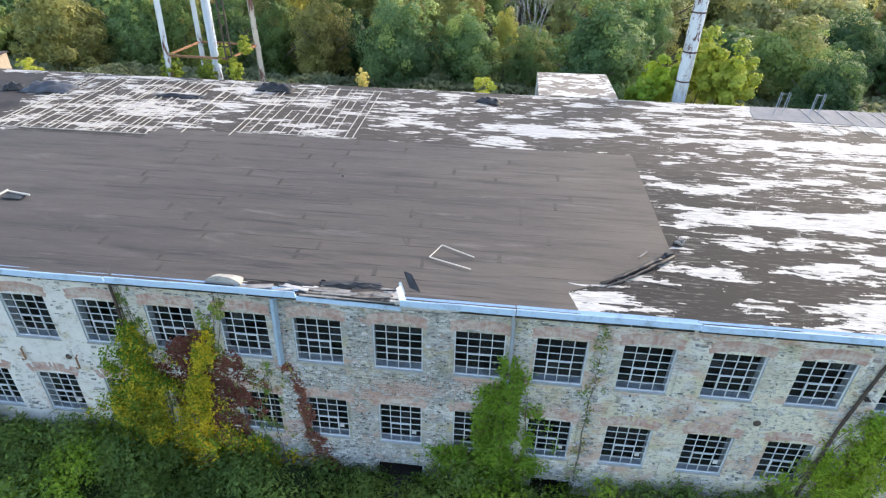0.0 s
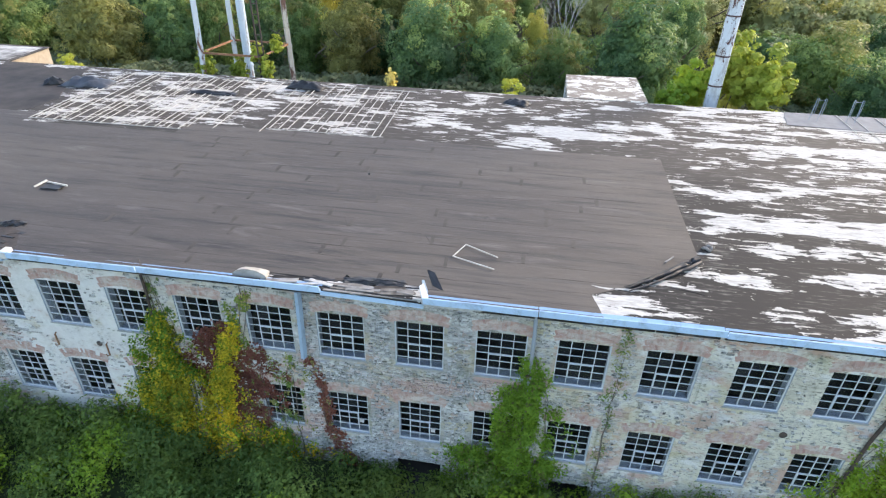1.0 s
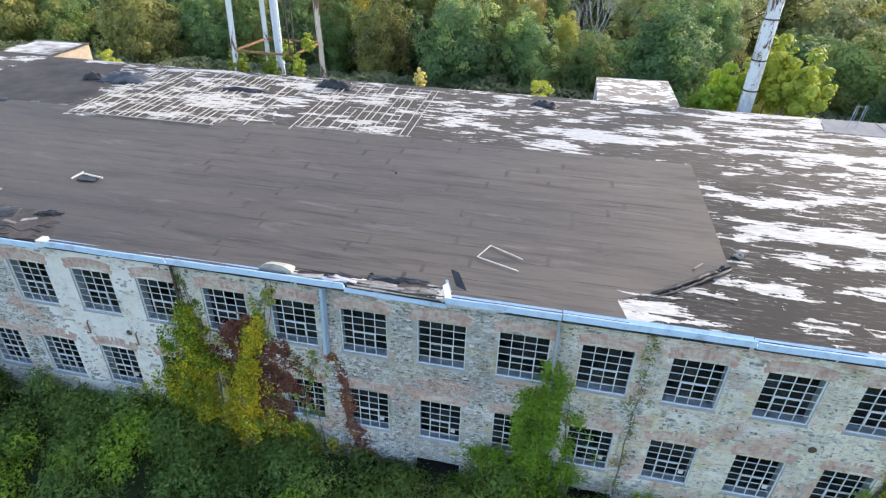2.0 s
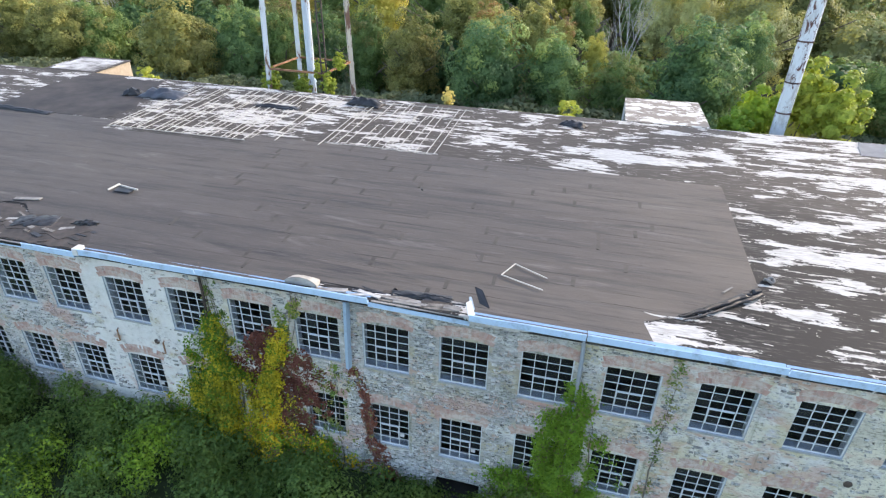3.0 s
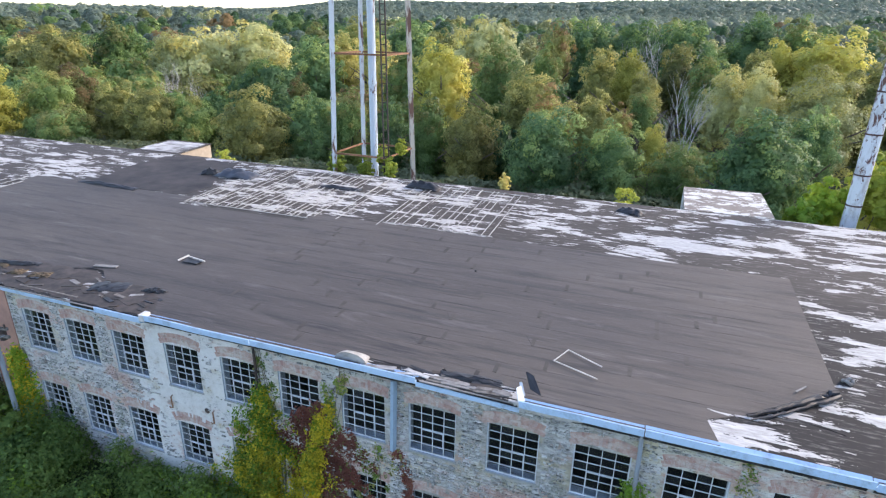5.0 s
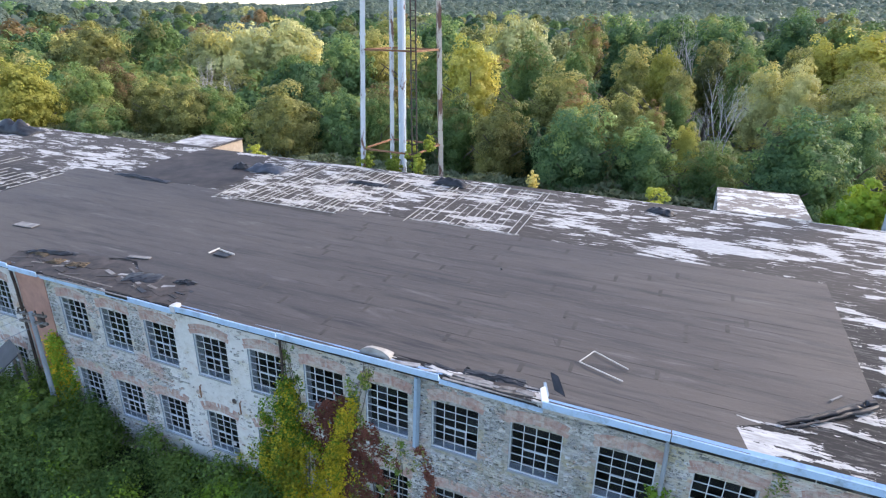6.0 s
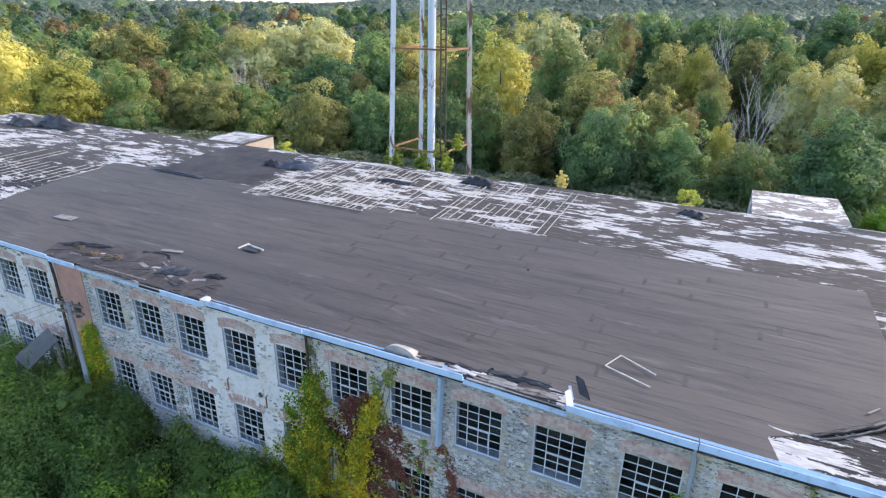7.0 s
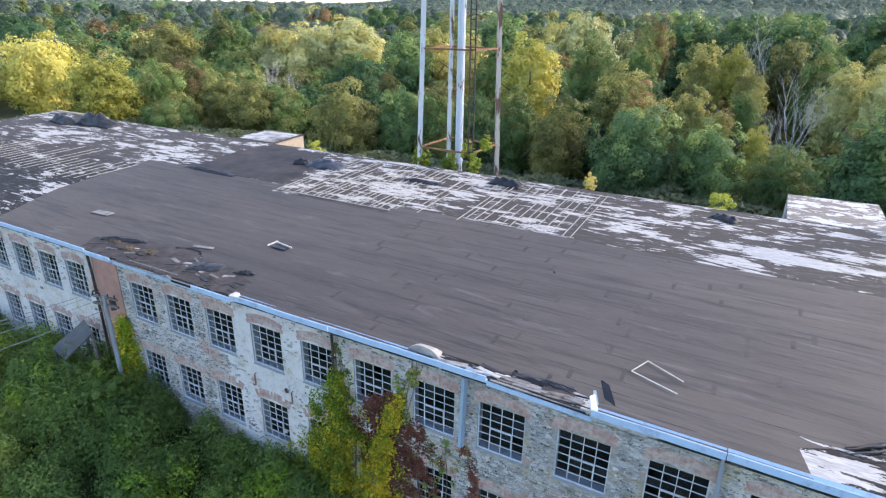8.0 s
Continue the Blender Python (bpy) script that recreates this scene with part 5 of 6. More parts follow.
def trunk_mesh(seed, mat=BARK, height=0.6):
    rng = random.Random(seed)
    bm = bmesh.new()
    tube(bm, [(0, 0, -0.03), (0.005, 0, 0.12), (0.012, 0.01, 0.3), (0.0, 0.0, height)], [0.032, 0.024, 0.018, 0.006], 7)
    for i in range(6):
        a, z = i * 1.05 + rng.random(), rng.uniform(0.22, 0.45)
        e = (math.cos(a) * 0.3, math.sin(a) * 0.3, z + rng.uniform(0.15, 0.3))
        tube(bm, [(0.008, 0.004, z), (e[0] * 0.5, e[1] * 0.5, z + (e[2] - z) * 0.6), e], [0.012, 0.008, 0.003], 5)
    me = bpy.data.meshes.new("trunk")
    bm.to_mesh(me)
    bm.free()
    me.materials.append(mat)
    return me


CROWNS = {}
TRUNKS = [trunk_mesh(s) for s in range(3)]
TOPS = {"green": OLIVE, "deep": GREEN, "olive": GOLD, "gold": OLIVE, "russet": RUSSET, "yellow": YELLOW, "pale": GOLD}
KINDS = {"green": (GREEN, "green leafy"), "deep": (DEEP, "dark green leafy"), "olive": (OLIVE, "olive-green early autumn"), "gold": (GOLD, "yellow autumn"), "russet": (OLIVE, "russet-tinged autumn"), "yellow": (YELLOW, "bright yellow autumn"), "pale": (PALELEAF, "pale dry yellow-green")}


def tree(x, y, height, width, kind, seed=0, near=2):
    """One broadleaf tree of its own: trunk with limbs, and crown."""
    foot = 0.6 if y < 52 else height * 0.15
    want = (height - foot) / width
    aspect = min((0.9, 1.25, 1.7), key=lambda a: abs(a - want))
    key = (kind, aspect, seed % 2 if near == 2 else 0, near)
    if key not in CROWNS:
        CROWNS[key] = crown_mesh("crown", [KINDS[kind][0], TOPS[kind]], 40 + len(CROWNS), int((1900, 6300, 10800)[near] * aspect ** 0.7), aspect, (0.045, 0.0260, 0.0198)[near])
    tr = empty("tree", x, y, hill(x, y) if y > 60 else 0.0)
    tall = min(height - foot, width * aspect * 1.2)
    for nm, me, h in (("trunk", TRUNKS[seed % 3], height), ("crown", CROWNS[key], tall)):
        ob = new(nm, me)
        ob.parent = tr
        ob.scale = (width, width, tall / aspect) if nm == "crown" else (height, height, height)
        ob.location.z = height - h
        ob.rotation_euler[2] = seed * 1.7
    tagged(tr, KINDS[kind][1] + " broadleaf tree at the wood's edge", "tree", "woodland trees")
    return tr


# x, y, height of the top, crown width, kind: trees at the wood's edge
FRONT_TREES = [
    (-79.3, 46, 12.5, 7.5, "green"), (-79.0, 50, 12.6, 7.6, "russet"), (-67.2, 47, 11.7, 6.2, "olive"), (-60.2, 46, 11.2, 7.1, "olive"), (-56.0, 48, 10.0, 6.4, "green"),
    (-41.8, 43, 12.0, 8.4, "gold"), (-35.5, 46, 11.6, 5.4, "deep"), (-31.4, 48, 12.0, 5.0, "green"), (-70.2, 40, 8.5, 8.4, "green"), (-20.1, 46, 12.4, 4.7, "green"),
    (-15.0, 45, 12.3, 5.9, "gold"), (-6.3, 42, 12.0, 7.5, "deep"), (-7.4, 50, 12.8, 6.2, "russet"), (0.3, 43, 11.1, 5.8, "deep"), (5.9, 41, 9.9, 4.8, "green"),
    (3.7, 47, 10.3, 2.6, "yellow"), (12.1, 38, 13.4, 7.5, "deep"), (16.8, 44, 13.3, 3.8, "deep"), (19.0, 36, 9.8, 3.7, "yellow"), (30.1, 44, 11.3, 8.1, "green"),
    (38.2, 50, 11.1, 6.1, "deep"), (25.0, 42, 7.9, 4.4, "green"), (-25.7, 47, 11.4, 4.5, "deep"), (30.6, 36, 10.1, 4.9, "deep"),
]
# taller trees standing behind them
SECOND_TREES = [
    (-107.6, 84, 19.3, 10.4, "green"), (-121.8, 80, 16.8, 13.8, "gold"), (-82.9, 84, 18.7, 14.5, "pale"), (-73.9, 88, 19.9, 13.4, "pale"), (-88.4, 80, 17.4, 9.9, "pale"),
    (-56.4, 66, 13.7, 9.9, "deep"), (-55.6, 80, 16.8, 9.6, "deep"), (-53.5, 86, 18.0, 7.3, "olive"), (-45.0, 58, 12.3, 2.9, "russet"), (-26.2, 66, 17.7, 8.0, "yellow"),
    (-17.4, 64, 17.7, 5.9, "green"), (-12.3, 70, 17.1, 5.1, "green"), (-11.4, 58, 14.7, 7.3, "olive"), (-3.9, 68, 17.0, 5.8, "olive"), (-0.2, 64, 17.0, 3.9, "yellow"),
    (2.0, 58, 15.1, 3.3, "gold"), (5.4, 72, 17.6, 5.0, "olive"), (9.0, 66, 16.9, 5.8, "green"), (-2.5, 50, 13.0, 3.9, "olive"), (2.0, 50, 13.5, 2.6, "green"),
    (0.3, 47, 11.9, 2.4, "russet"), (10.5, 58, 15.5, 4.6, "pale"), (13.6, 56, 16.0, 3.9, "pale"), (19.0, 54, 15.9, 7.9, "pale"),
]
# and those behind again, with the yellow trees beyond the far end of the mill
THIRD_TREES = [
    (-161.8, 110, 19.1, 8.7, "gold"), (-130.4, 96, 14.8, 9.6, "deep"), (-44.3, 82, 18.0, 6.9, "gold"), (-36.3, 76, 15.7, 7.4, "green"), (17.8, 74, 18.5, 4.8, "yellow"),
    (22.8, 72, 19.9, 9.7, "yellow"), (14.5, 70, 17.0, 3.7, "olive"), (-35.0, 120, 21.4, 15.4, "pale"), (-17.7, 112, 20.8, 7.0, "russet"), (-12.3, 122, 21.3, 11.1, "deep"),
    (-2.9, 126, 21.2, 12.4, "deep"), (6.3, 120, 21.0, 12.8, "deep"), (19.5, 118, 22.1, 10.5, "deep"), (28.0, 124, 22.1, 9.0, "green"), (26.4, 64, 16.4, 6.9, "olive"),
    (-105.8, 42, 16.3, 14.1, "yellow"), (-83.0, 38, 14.0, 10.2, "yellow"), (-142.5, 50, 13.8, 16.5, "green"), (-147.1, 70, 14.6, 14.9, "green"), (-52.1, 115, 20.5, 12.9, "deep"),
    (-67.7, 120, 20.9, 13.8, "green"), (40.0, 60, 12.3, 9.5, "pale"), (32.2, 64, 12.2, 10.7, "pale"),
]
HERO = FRONT_TREES + SECOND_TREES + THIRD_TREES
for i, (x, y, top, w, k) in enumerate(HERO):
    tree(x, y, top - (hill(x, y) if y > 60 else 0.0), w * 1.12, k, i, 2 if y < 60 else 1)

# lower trees that fill the wood between them
trng = random.Random(21)
names = ["green", "deep", "olive", "deep", "green", "olive", "russet"]
placed = [(h[0], h[1], h[3]) for h in HERO]
count = 0
for row, y0 in enumerate((52, 63, 76, 90, 106)):
    x = -110 - row * 14
    while x < 48 + row * 7:
        y = y0 + trng.uniform(-3, 3)
        w = trng.uniform(6.5, 10.5)
        if all(math.hypot(x - p[0], y - p[1]) > (w + p[2]) * 0.36 for p in placed):
            tree(x, y, trng.uniform(8.0, 10.5) + row * 1.0, w, trng.choice(names), count, 0)
            placed.append((x, y, w))
            count += 1
        x += w * trng.uniform(0.75, 1.0)


def sapling(x, y, z, height, width, mat, label, seed):
    key = ("sapling", mat.name)
    if key not in CROWNS:
        CROWNS[key] = crown_mesh("crown", [mat, mat], 70 + len(CROWNS), 2600, 1.5, 0.055, 20, 0.30)
    sp = empty("sapling", x, y, z)
    for nm, me in (("trunk", TRUNKS[seed % 3]), ("crown", CROWNS[key])):
        ob = new(nm, me)
        ob.parent = sp
        tall = min(height, width * 1.5) if nm == "crown" else height
        ob.scale = (width, width, tall / 1.5) if nm == "crown" else (height * 0.4, height * 0.4, height)
        ob.location.z = height - tall
        ob.rotation_euler[2] = seed * 1.3
    tagged(sp, label, "sapling", "saplings behind the roof")


YG = "bright yellow-green sapling growing up behind the roof"
for i, (x, y, h, w, m) in enumerate(((18.3, 25.0, 12.2, 3.6, YELLOWGREEN), (-14.3, 22.2, 11.1, 1.1, YELLOWGREEN), (-13.0, 22.4, 11.6, 1.0, YELLOWGREEN), (-15.6, 22.0, 10.2, 1.3, YELLOWGREEN), (-18.2, 22.4, 10.3, 1.5, YELLOWGREEN), (-13.6, 21.8, 10.4, 1.2, YELLOWGREEN), (-5.0, 20.9, 10.2, 0.9, GOLD), (2.4, 21.6, 9.9, 2.6, YELLOWGREEN), (14.2, 26.5, 11.0, 3.0, IVYGREEN), (16.9, 27.0, 12.6, 3.6, YELLOWGREEN), (-27.6, 21.3, 9.8, 1.9, YELLOWGREEN), (12.6, 24.0, 9.9, 2.2, IVYGREEN), (-21.0, -2.0, 3.8, 2.2, SHRUB), (-20.2, -2.2, 3.0, 2.0, SHRUB), (-24.6, -2.8, 3.1, 2.4, SHRUB), (-23.0, -2.7, 2.9, 2.2, SHRUB), (-26.3, -2.2, 3.4, 2.4, SHRUB))):
    sapling(x, y, 0, h, w, m, YG if y > 0 else "leafy sapling standing in the shrubs before mill", i)


def dead_tree(x, y, height, seed):
    """A bare, bleached tree: forking limbs and fine twigs."""
    rng = random.Random(seed)
    dt = empty("dead_tree", x, y, hill(x, y) if y > 60 else 0.0)
    bm = bmesh.new()

    def limb(p, d, length, r, depth):
        pts, q = [p], Vector(p)
        dd = Vector(d)
        for _ in range(3):
            dd = (dd + Vector((rng.uniform(-.18, .18), rng.uniform(-.18, .18), rng.uniform(-.02, .12)))).normalized()
            q = q + dd * length / 3
            pts.append(tuple(q))
        tube(bm, pts, [r, r * 0.85, r * 0.7, r * 0.5], 4 if depth else 7)
        if depth < 4:
            for _ in range(4 if depth < 3 else 2):
                a = Vector((rng.uniform(-1, 1), rng.uniform(-1, 1), rng.uniform(0.0, 0.5))).normalized()
                limb(pts[rng.choice((2, 3))], (dd + a * 0.62 + Vector((0, 0, 0.30))).normalized(), length * rng.uniform(0.55, 0.8), r * 0.55, depth + 1)

    limb((0, 0, -0.2), (0, 0, 1), height * 0.40, height * 0.007, 0)
    part("bare_branchwork", bm, DEADWOOD, dt)
    tagged(dt, "bare bleached dead tree standing among green trees", "dead tree", "dead trees")


dead_tree(7.6, 47, 14.6, 3)
dead_tree(1.1, 76, 19.0, 9)
dead_tree(-63.1, 60, 12.6, 7)
dead_tree(-73.9, 62, 12.8, 5)


def far_house(x, y, z, turn):
    hs = empty("house", x, y, z)
    bm = bmesh.new()
    box(bm, (-5, -3.5, -6), (5, 3.5, 3))
    part("wall", bm, CREAM, hs)
    bm = bmesh.new()
    v = [bm.verts.new(p) for p in ((-5.6, -4.2, 2.8), (5.6, -4.2, 2.8), (5.6, 4.2, 2.8), (-5.6, 4.2, 2.8), (-5.6, 0, 5.6), (5.6, 0, 5.6))]
    for f in ((0, 1, 5, 4), (2, 3, 4, 5), (0, 4, 3), (1, 2, 5), (3, 2, 1, 0)):
        bm.faces.new([v[i] for i in f])
    part("roof", bm, DARKSLATE, hs)
    hs.rotation_euler[2] = turn
    tagged(hs, "distant house with grey roof among the trees", "house")


far_house(-152, 216, 7.5, 0.35)


def far_wood(name, seed, n, dmin, dmax, clumps, leaves, leaf, mix, apart, core, label):
    """Woodland further off: many rounded crowns of leafy boughs over rough cores, in one mesh."""
    rng = np.random.default_rng(seed)
    # crowns keep their distance from one another
    tries = n * 4
    ang = rng.uniform(radians(-74), radians(40), tries)
    dist = np.sqrt(rng.uniform(dmin ** 2, dmax ** 2, tries))
    cells, keep = {}, []
    for p in placed:
        cells.setdefault((int(p[0] // apart), int(p[1] // apart)), []).append(p)
    for i, (px, py) in enumerate(zip(3.6 + np.sin(ang) * dist, -14 + np.cos(ang) * dist)):
        c = (int(px // apart), int(py // apart))
        if all(math.hypot(px - q[0], py - q[1]) > apart for a in (-1, 0, 1) for b in (-1, 0, 1) for q in cells.get((c[0] + a, c[1] + b), ())):
            cells.setdefault(c, []).append((px, py))
            keep.append(i)
        if len(keep) == n:
            break
    ang, dist, n = ang[keep], dist[keep], len(keep)
    xs, ys = 3.6 + np.sin(ang) * dist, -14 + np.cos(ang) * dist
    zs = np.array([hill(float(a), float(b)) for a, b in zip(xs, ys)])
    w = rng.uniform(1.05, 1.6, n) * apart
    h = rng.uniform(10.0, 14.5, n) + 0.25 * (w - 10)
    patch = np.array([noise.noise(Vector((a / 70, b / 90, 0))) for a, b in zip(xs, ys)])
    kind = np.where(rng.random(n) < mix + 0.9 * patch, rng.choice([2, 2, 6, 3, 6, 4, 0], n), rng.choice([0, 1, 1, 5], n))
    # Further crowns change over to the leaf colour that carries the haze.
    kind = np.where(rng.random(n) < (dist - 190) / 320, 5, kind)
    at = lambda d, who: np.stack([xs[who] + d[:, 0] * w[who] / 2, ys[who] + d[:, 1] * w[who] / 2, zs[who] + h[who] * (0.50 + 0.50 * d[:, 2])], 1)
    bv, bf = BALLS[1]
    k = len(bv)
    rough_core = np.tile(bv, (n, 1)) * rng.uniform(core - 0.06, core + 0.06, (n * k, 1))
    v1 = at(rough_core, np.repeat(np.arange(n), k))
    f1 = (bf[None] + (np.arange(n) * k)[:, None, None]).reshape(-1, 3)
    m = n * clumps
    cw = np.repeat(np.arange(n), clumps)
    cd = unit(rng.normal(size=(m, 3)) * [0.8, 0.8, 0.6] + np.stack([-np.sin(ang[cw]) * 0.45, -np.cos(ang[cw]) * 0.45, np.full(m, 0.45)], 1))
    far = rng.uniform(0.50, 0.74, m)
    rad = rng.uniform(0.26, 0.42, m)
    lw = np.repeat(np.arange(m), leaves)
    nd = unit(rng.normal(size=(len(lw), 3)) + cd[lw] * 0.9 + [0, 0, 0.3])
    d = cd[lw] * far[lw][:, None] + nd * (rad[lw] * rng.uniform(0.85, 1.08, len(lw)))[:, None]
    nrm = unit(nd + 0.4 * cd[lw] + [0, 0, 0.15] + rng.normal(size=d.shape) * 0.25)
    v2, f2 = leaf_tris(at(d, cw[lw]), nrm, rng.uniform(0.6, 1.3, len(d)) * leaf * (dist[cw[lw]] / dmin) ** 0.8, rng, 1.2)
    me = mesh_arrays(name, np.concatenate([v1, v2]), np.concatenate([f1, f2 + len(v1)]), [GREEN, DEEP, OLIVE, GOLD, RUSSET, HAZEDLEAF, PALELEAF], np.concatenate([np.repeat(kind, len(bf)), kind[cw[lw]]]))
    ob = new(name, me)
    tagged(ob, label, "woodland", kind="stuff")


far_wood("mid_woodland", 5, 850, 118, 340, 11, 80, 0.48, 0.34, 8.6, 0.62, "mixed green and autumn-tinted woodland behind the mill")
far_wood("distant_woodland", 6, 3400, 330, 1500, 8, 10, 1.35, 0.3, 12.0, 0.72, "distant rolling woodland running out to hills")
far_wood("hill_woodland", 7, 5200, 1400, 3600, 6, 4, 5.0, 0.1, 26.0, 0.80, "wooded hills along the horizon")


def leaf_bed(name, seed, n, inside, height, size, mats, label, category, pick=None):
    """A dense bed of leaves over a height field."""
    rng = np.random.default_rng(seed)
    x0, x1, y0, y1 = inside
    xs, ys = rng.uniform(x0, x1, n), rng.uniform(y0, y1, n)
    hs = np.array([height(float(a), float(b)) for a, b in zip(xs, ys)])
    zs = hs * (1 - 0.45 * rng.random(n) ** 2.2)
    nrm = rng.normal(size=(n, 3)) * 0.55 + [0, -0.15, 1]
    nrm /= np.linalg.norm(nrm, axis=1)[:, None]
    v, q = leaf_tris(np.stack([xs, ys, zs], 1), nrm, rng.uniform(0.6, 1.4, n) * size, rng, 1.7)
    idx = pick(xs, ys, rng) if pick else None
    ob = new(name, mesh_arrays(name, v, q, mats, idx))
    return tagged(ob, label, category, kind="stuff")


def undergrowth():
    """Tangled shrubs as many leafy mounds, tallest by the far bays, low by the cellar opening."""
    rng = np.random.default_rng(3)
    n = 1250
    mx, my = rng.uniform(-44, 23, n), -rng.uniform(0.25, 12.5, n)
    r = rng.uniform(0.45, 1.15, n)
    h = rng.uniform(0.7, 1.9, n) + 0.9 * np.clip((-14 - mx) / 8, 0, 1) + 0.3 * np.clip((-7 - mx) / 4, 0, 1)
    h += 0.5 * np.array([noise.noise(Vector((a * 0.3, b * 0.3, 0))) for a, b in zip(mx, my)])
    h += 0.8 * np.exp(-((mx + 23.0) / 3.6) ** 4) * np.exp(-((my + 1.5) / 2.2) ** 4)
    h -= 2.6 * np.exp(-((mx - 0.7) / 1.25) ** 4) * np.exp(-((my + 0.3) / 2.0) ** 4)
    h -= 1.2 * np.exp(-((mx - 6.6) / 0.9) ** 4) * np.exp(-((my + 0.3) / 1.6) ** 4)
    h = np.clip(h, 0.12, None)
    thin = np.where(np.hypot(mx - 3.6, my + 14) < 12.0, 0.3, 1.0)
    per = (520 * thin * r * (r + 0.6 * h) / 1.3).astype(int)
    who = np.repeat(np.arange(n), per)
    m = len(who)
    d = rng.normal(size=(m, 3))
    d[:, 2] = np.abs(d[:, 2]) * 1.1 - 0.15
    d /= np.linalg.norm(d, axis=1)[:, None]
    sprig = 1 + 0.30 * np.sin(d[:, 0] * 9 + who) * np.sin(d[:, 1] * 9 + who * 2.3) + 0.15 * rng.normal(size=m)
    rr = rng.uniform(0.7, 1.05, m) * sprig
    pos = np.stack([mx[who] + d[:, 0] * r[who] * rr, np.minimum(my[who] + d[:, 1] * r[who] * rr, -0.03), h[who] * (0.45 + 0.55 * d[:, 2] * rr)], 1)
    pos[:, 2] = np.maximum(pos[:, 2], 0.05)
    nrm = d * [1, 1, 0.9] + rng.normal(size=(m, 3)) * 0.4 + [0, 0, 0.25]
    nrm /= np.linalg.norm(nrm, axis=1)[:, None]
    v, q = leaf_tris(pos, nrm, rng.uniform(0.6, 1.4, m) * 0.068, rng, 2.2)
    tone = rng.choice(3, n, p=[0.86, 0.12, 0.02])
    ob = new("undergrowth", mesh_arrays("undergrowth", v, q, [SHRUB, IVYGREEN, YELLOWGREEN], tone[who]))
    tagged(ob, "dense tangled green shrubs along the foot of mill", "shrubs", kind="stuff")


undergrowth()
leaf_bed("rear_brush", 4, 110000, (-95, 50, 31, 62), lambda x, y: 2.3 + 2.3 * max(0.0, min(1.0, (46 - y) / 6)) + 1.0 * noise.noise(Vector((x * 0.2, y * 0.2, 0))) + 0.5 * noise.noise(Vector((x * 0.7, y * 0.7, 3))), 0.34, [make_leaf("grey_green_brush", [(0.3, (0.075, 0.105, 0.050)), (0.6, (0.150, 0.185, 0.095)), (0.9, (0.25, 0.27, 0.15))])], "grey-green brush between mill and wood", "brush")


def ivy(name, spine, n, size, mats, split, label, seed, stems=6, thin=0.0, flat=False):
    """A climber on the front wall, leafy sprigs along stems. spine: height, centre x, half width, from the foot up."""
    rng = np.random.default_rng(seed)
    hz, hx, hh = (np.array(c) for c in zip(*spine))
    base = np.array([hx[0], -0.1, 0])
    pl = empty(name, *base)
    k = n // 14
    weight = np.interp(np.linspace(0, 1, 60) * hz[-1], hz, hh) + 0.08
    z = rng.choice(60, k, p=weight / weight.sum()) / 59 * hz[-1] + rng.uniform(-0.06, 0.06, k)
    u = np.clip(rng.normal(size=k) * 0.68, -1.7, 1.7)
    half = np.interp(z, hz, hh)
    x = np.interp(z, hz, hx) + u * half + 0.24 * np.sin(z * 4 + u * 3 + seed) * half
    gaps = np.array([noise.noise(Vector((a * 1.5, b * 1.0, seed))) + 0.9 * noise.noise(Vector((a * 4.5, b * 2.2, seed))) for a, b in zip(x, z)])
    keep = gaps > (-0.42 if flat else -0.27) + 0.42 * np.abs(u) + thin
    z, u, x, half, gaps = z[keep], u[keep], x[keep], half[keep], gaps[keep]
    k = len(z)
    deep = 0.02 if flat else 0.06
    swell = deep + (0 if flat else 1) * np.clip(1 - np.abs(u) * 0.8, 0, 1) * np.minimum(half, 1.3) * (0.05 + 0.75 * np.clip(gaps + 0.35, 0, 1))
    depth = rng.random(k) ** 0.7 * swell
    who = np.repeat(np.arange(k), 14)
    m = len(who)
    off = rng.normal(size=(m, 3)) * ([0.07, 0.012, 0.09] if flat else [0.11, 0.07, 0.17])
    pos = np.stack([x[who] + off[:, 0], np.minimum(-0.02 - depth[who] + off[:, 1], -0.015), np.maximum(z[who] + off[:, 2], 0.02)], 1) - base
    lean = rng.normal(size=(k, 3)) * 0.6
    nrm = unit(rng.normal(size=(m, 3)) * (0.3 if flat else 0.6) + lean[who] + [0, -0.8, 0.5])
    v, q = leaf_tris(pos, nrm, rng.uniform(0.55, 1.4, m) * size, rng, 1.35)
    ob = new("foliage", mesh_arrays("foliage", v, q, mats, split(z / hz[-1], u, x, rng)[who]))
    ob.parent = pl
    sr = random.Random(seed)
    for i in range(stems):
        bm = bmesh.new()
        s, top = sr.uniform(-0.9, 0.9), hz[-1] * sr.uniform(0.8, 1.12)
        pts = []
        for j in range(11):
            zz = top * j / 10
            pts.append((float(np.interp(zz, hz, hx) + s * np.interp(zz, hz, hh)) + sr.uniform(-0.07, 0.07) - base[0], 0.07, zz))
        tube(bm, pts, [0.030 - 0.0022 * j for j in range(11)], 5)
        part("stem", bm, BARK, pl)
    tagged(pl, label, "climber", "wall climbers")


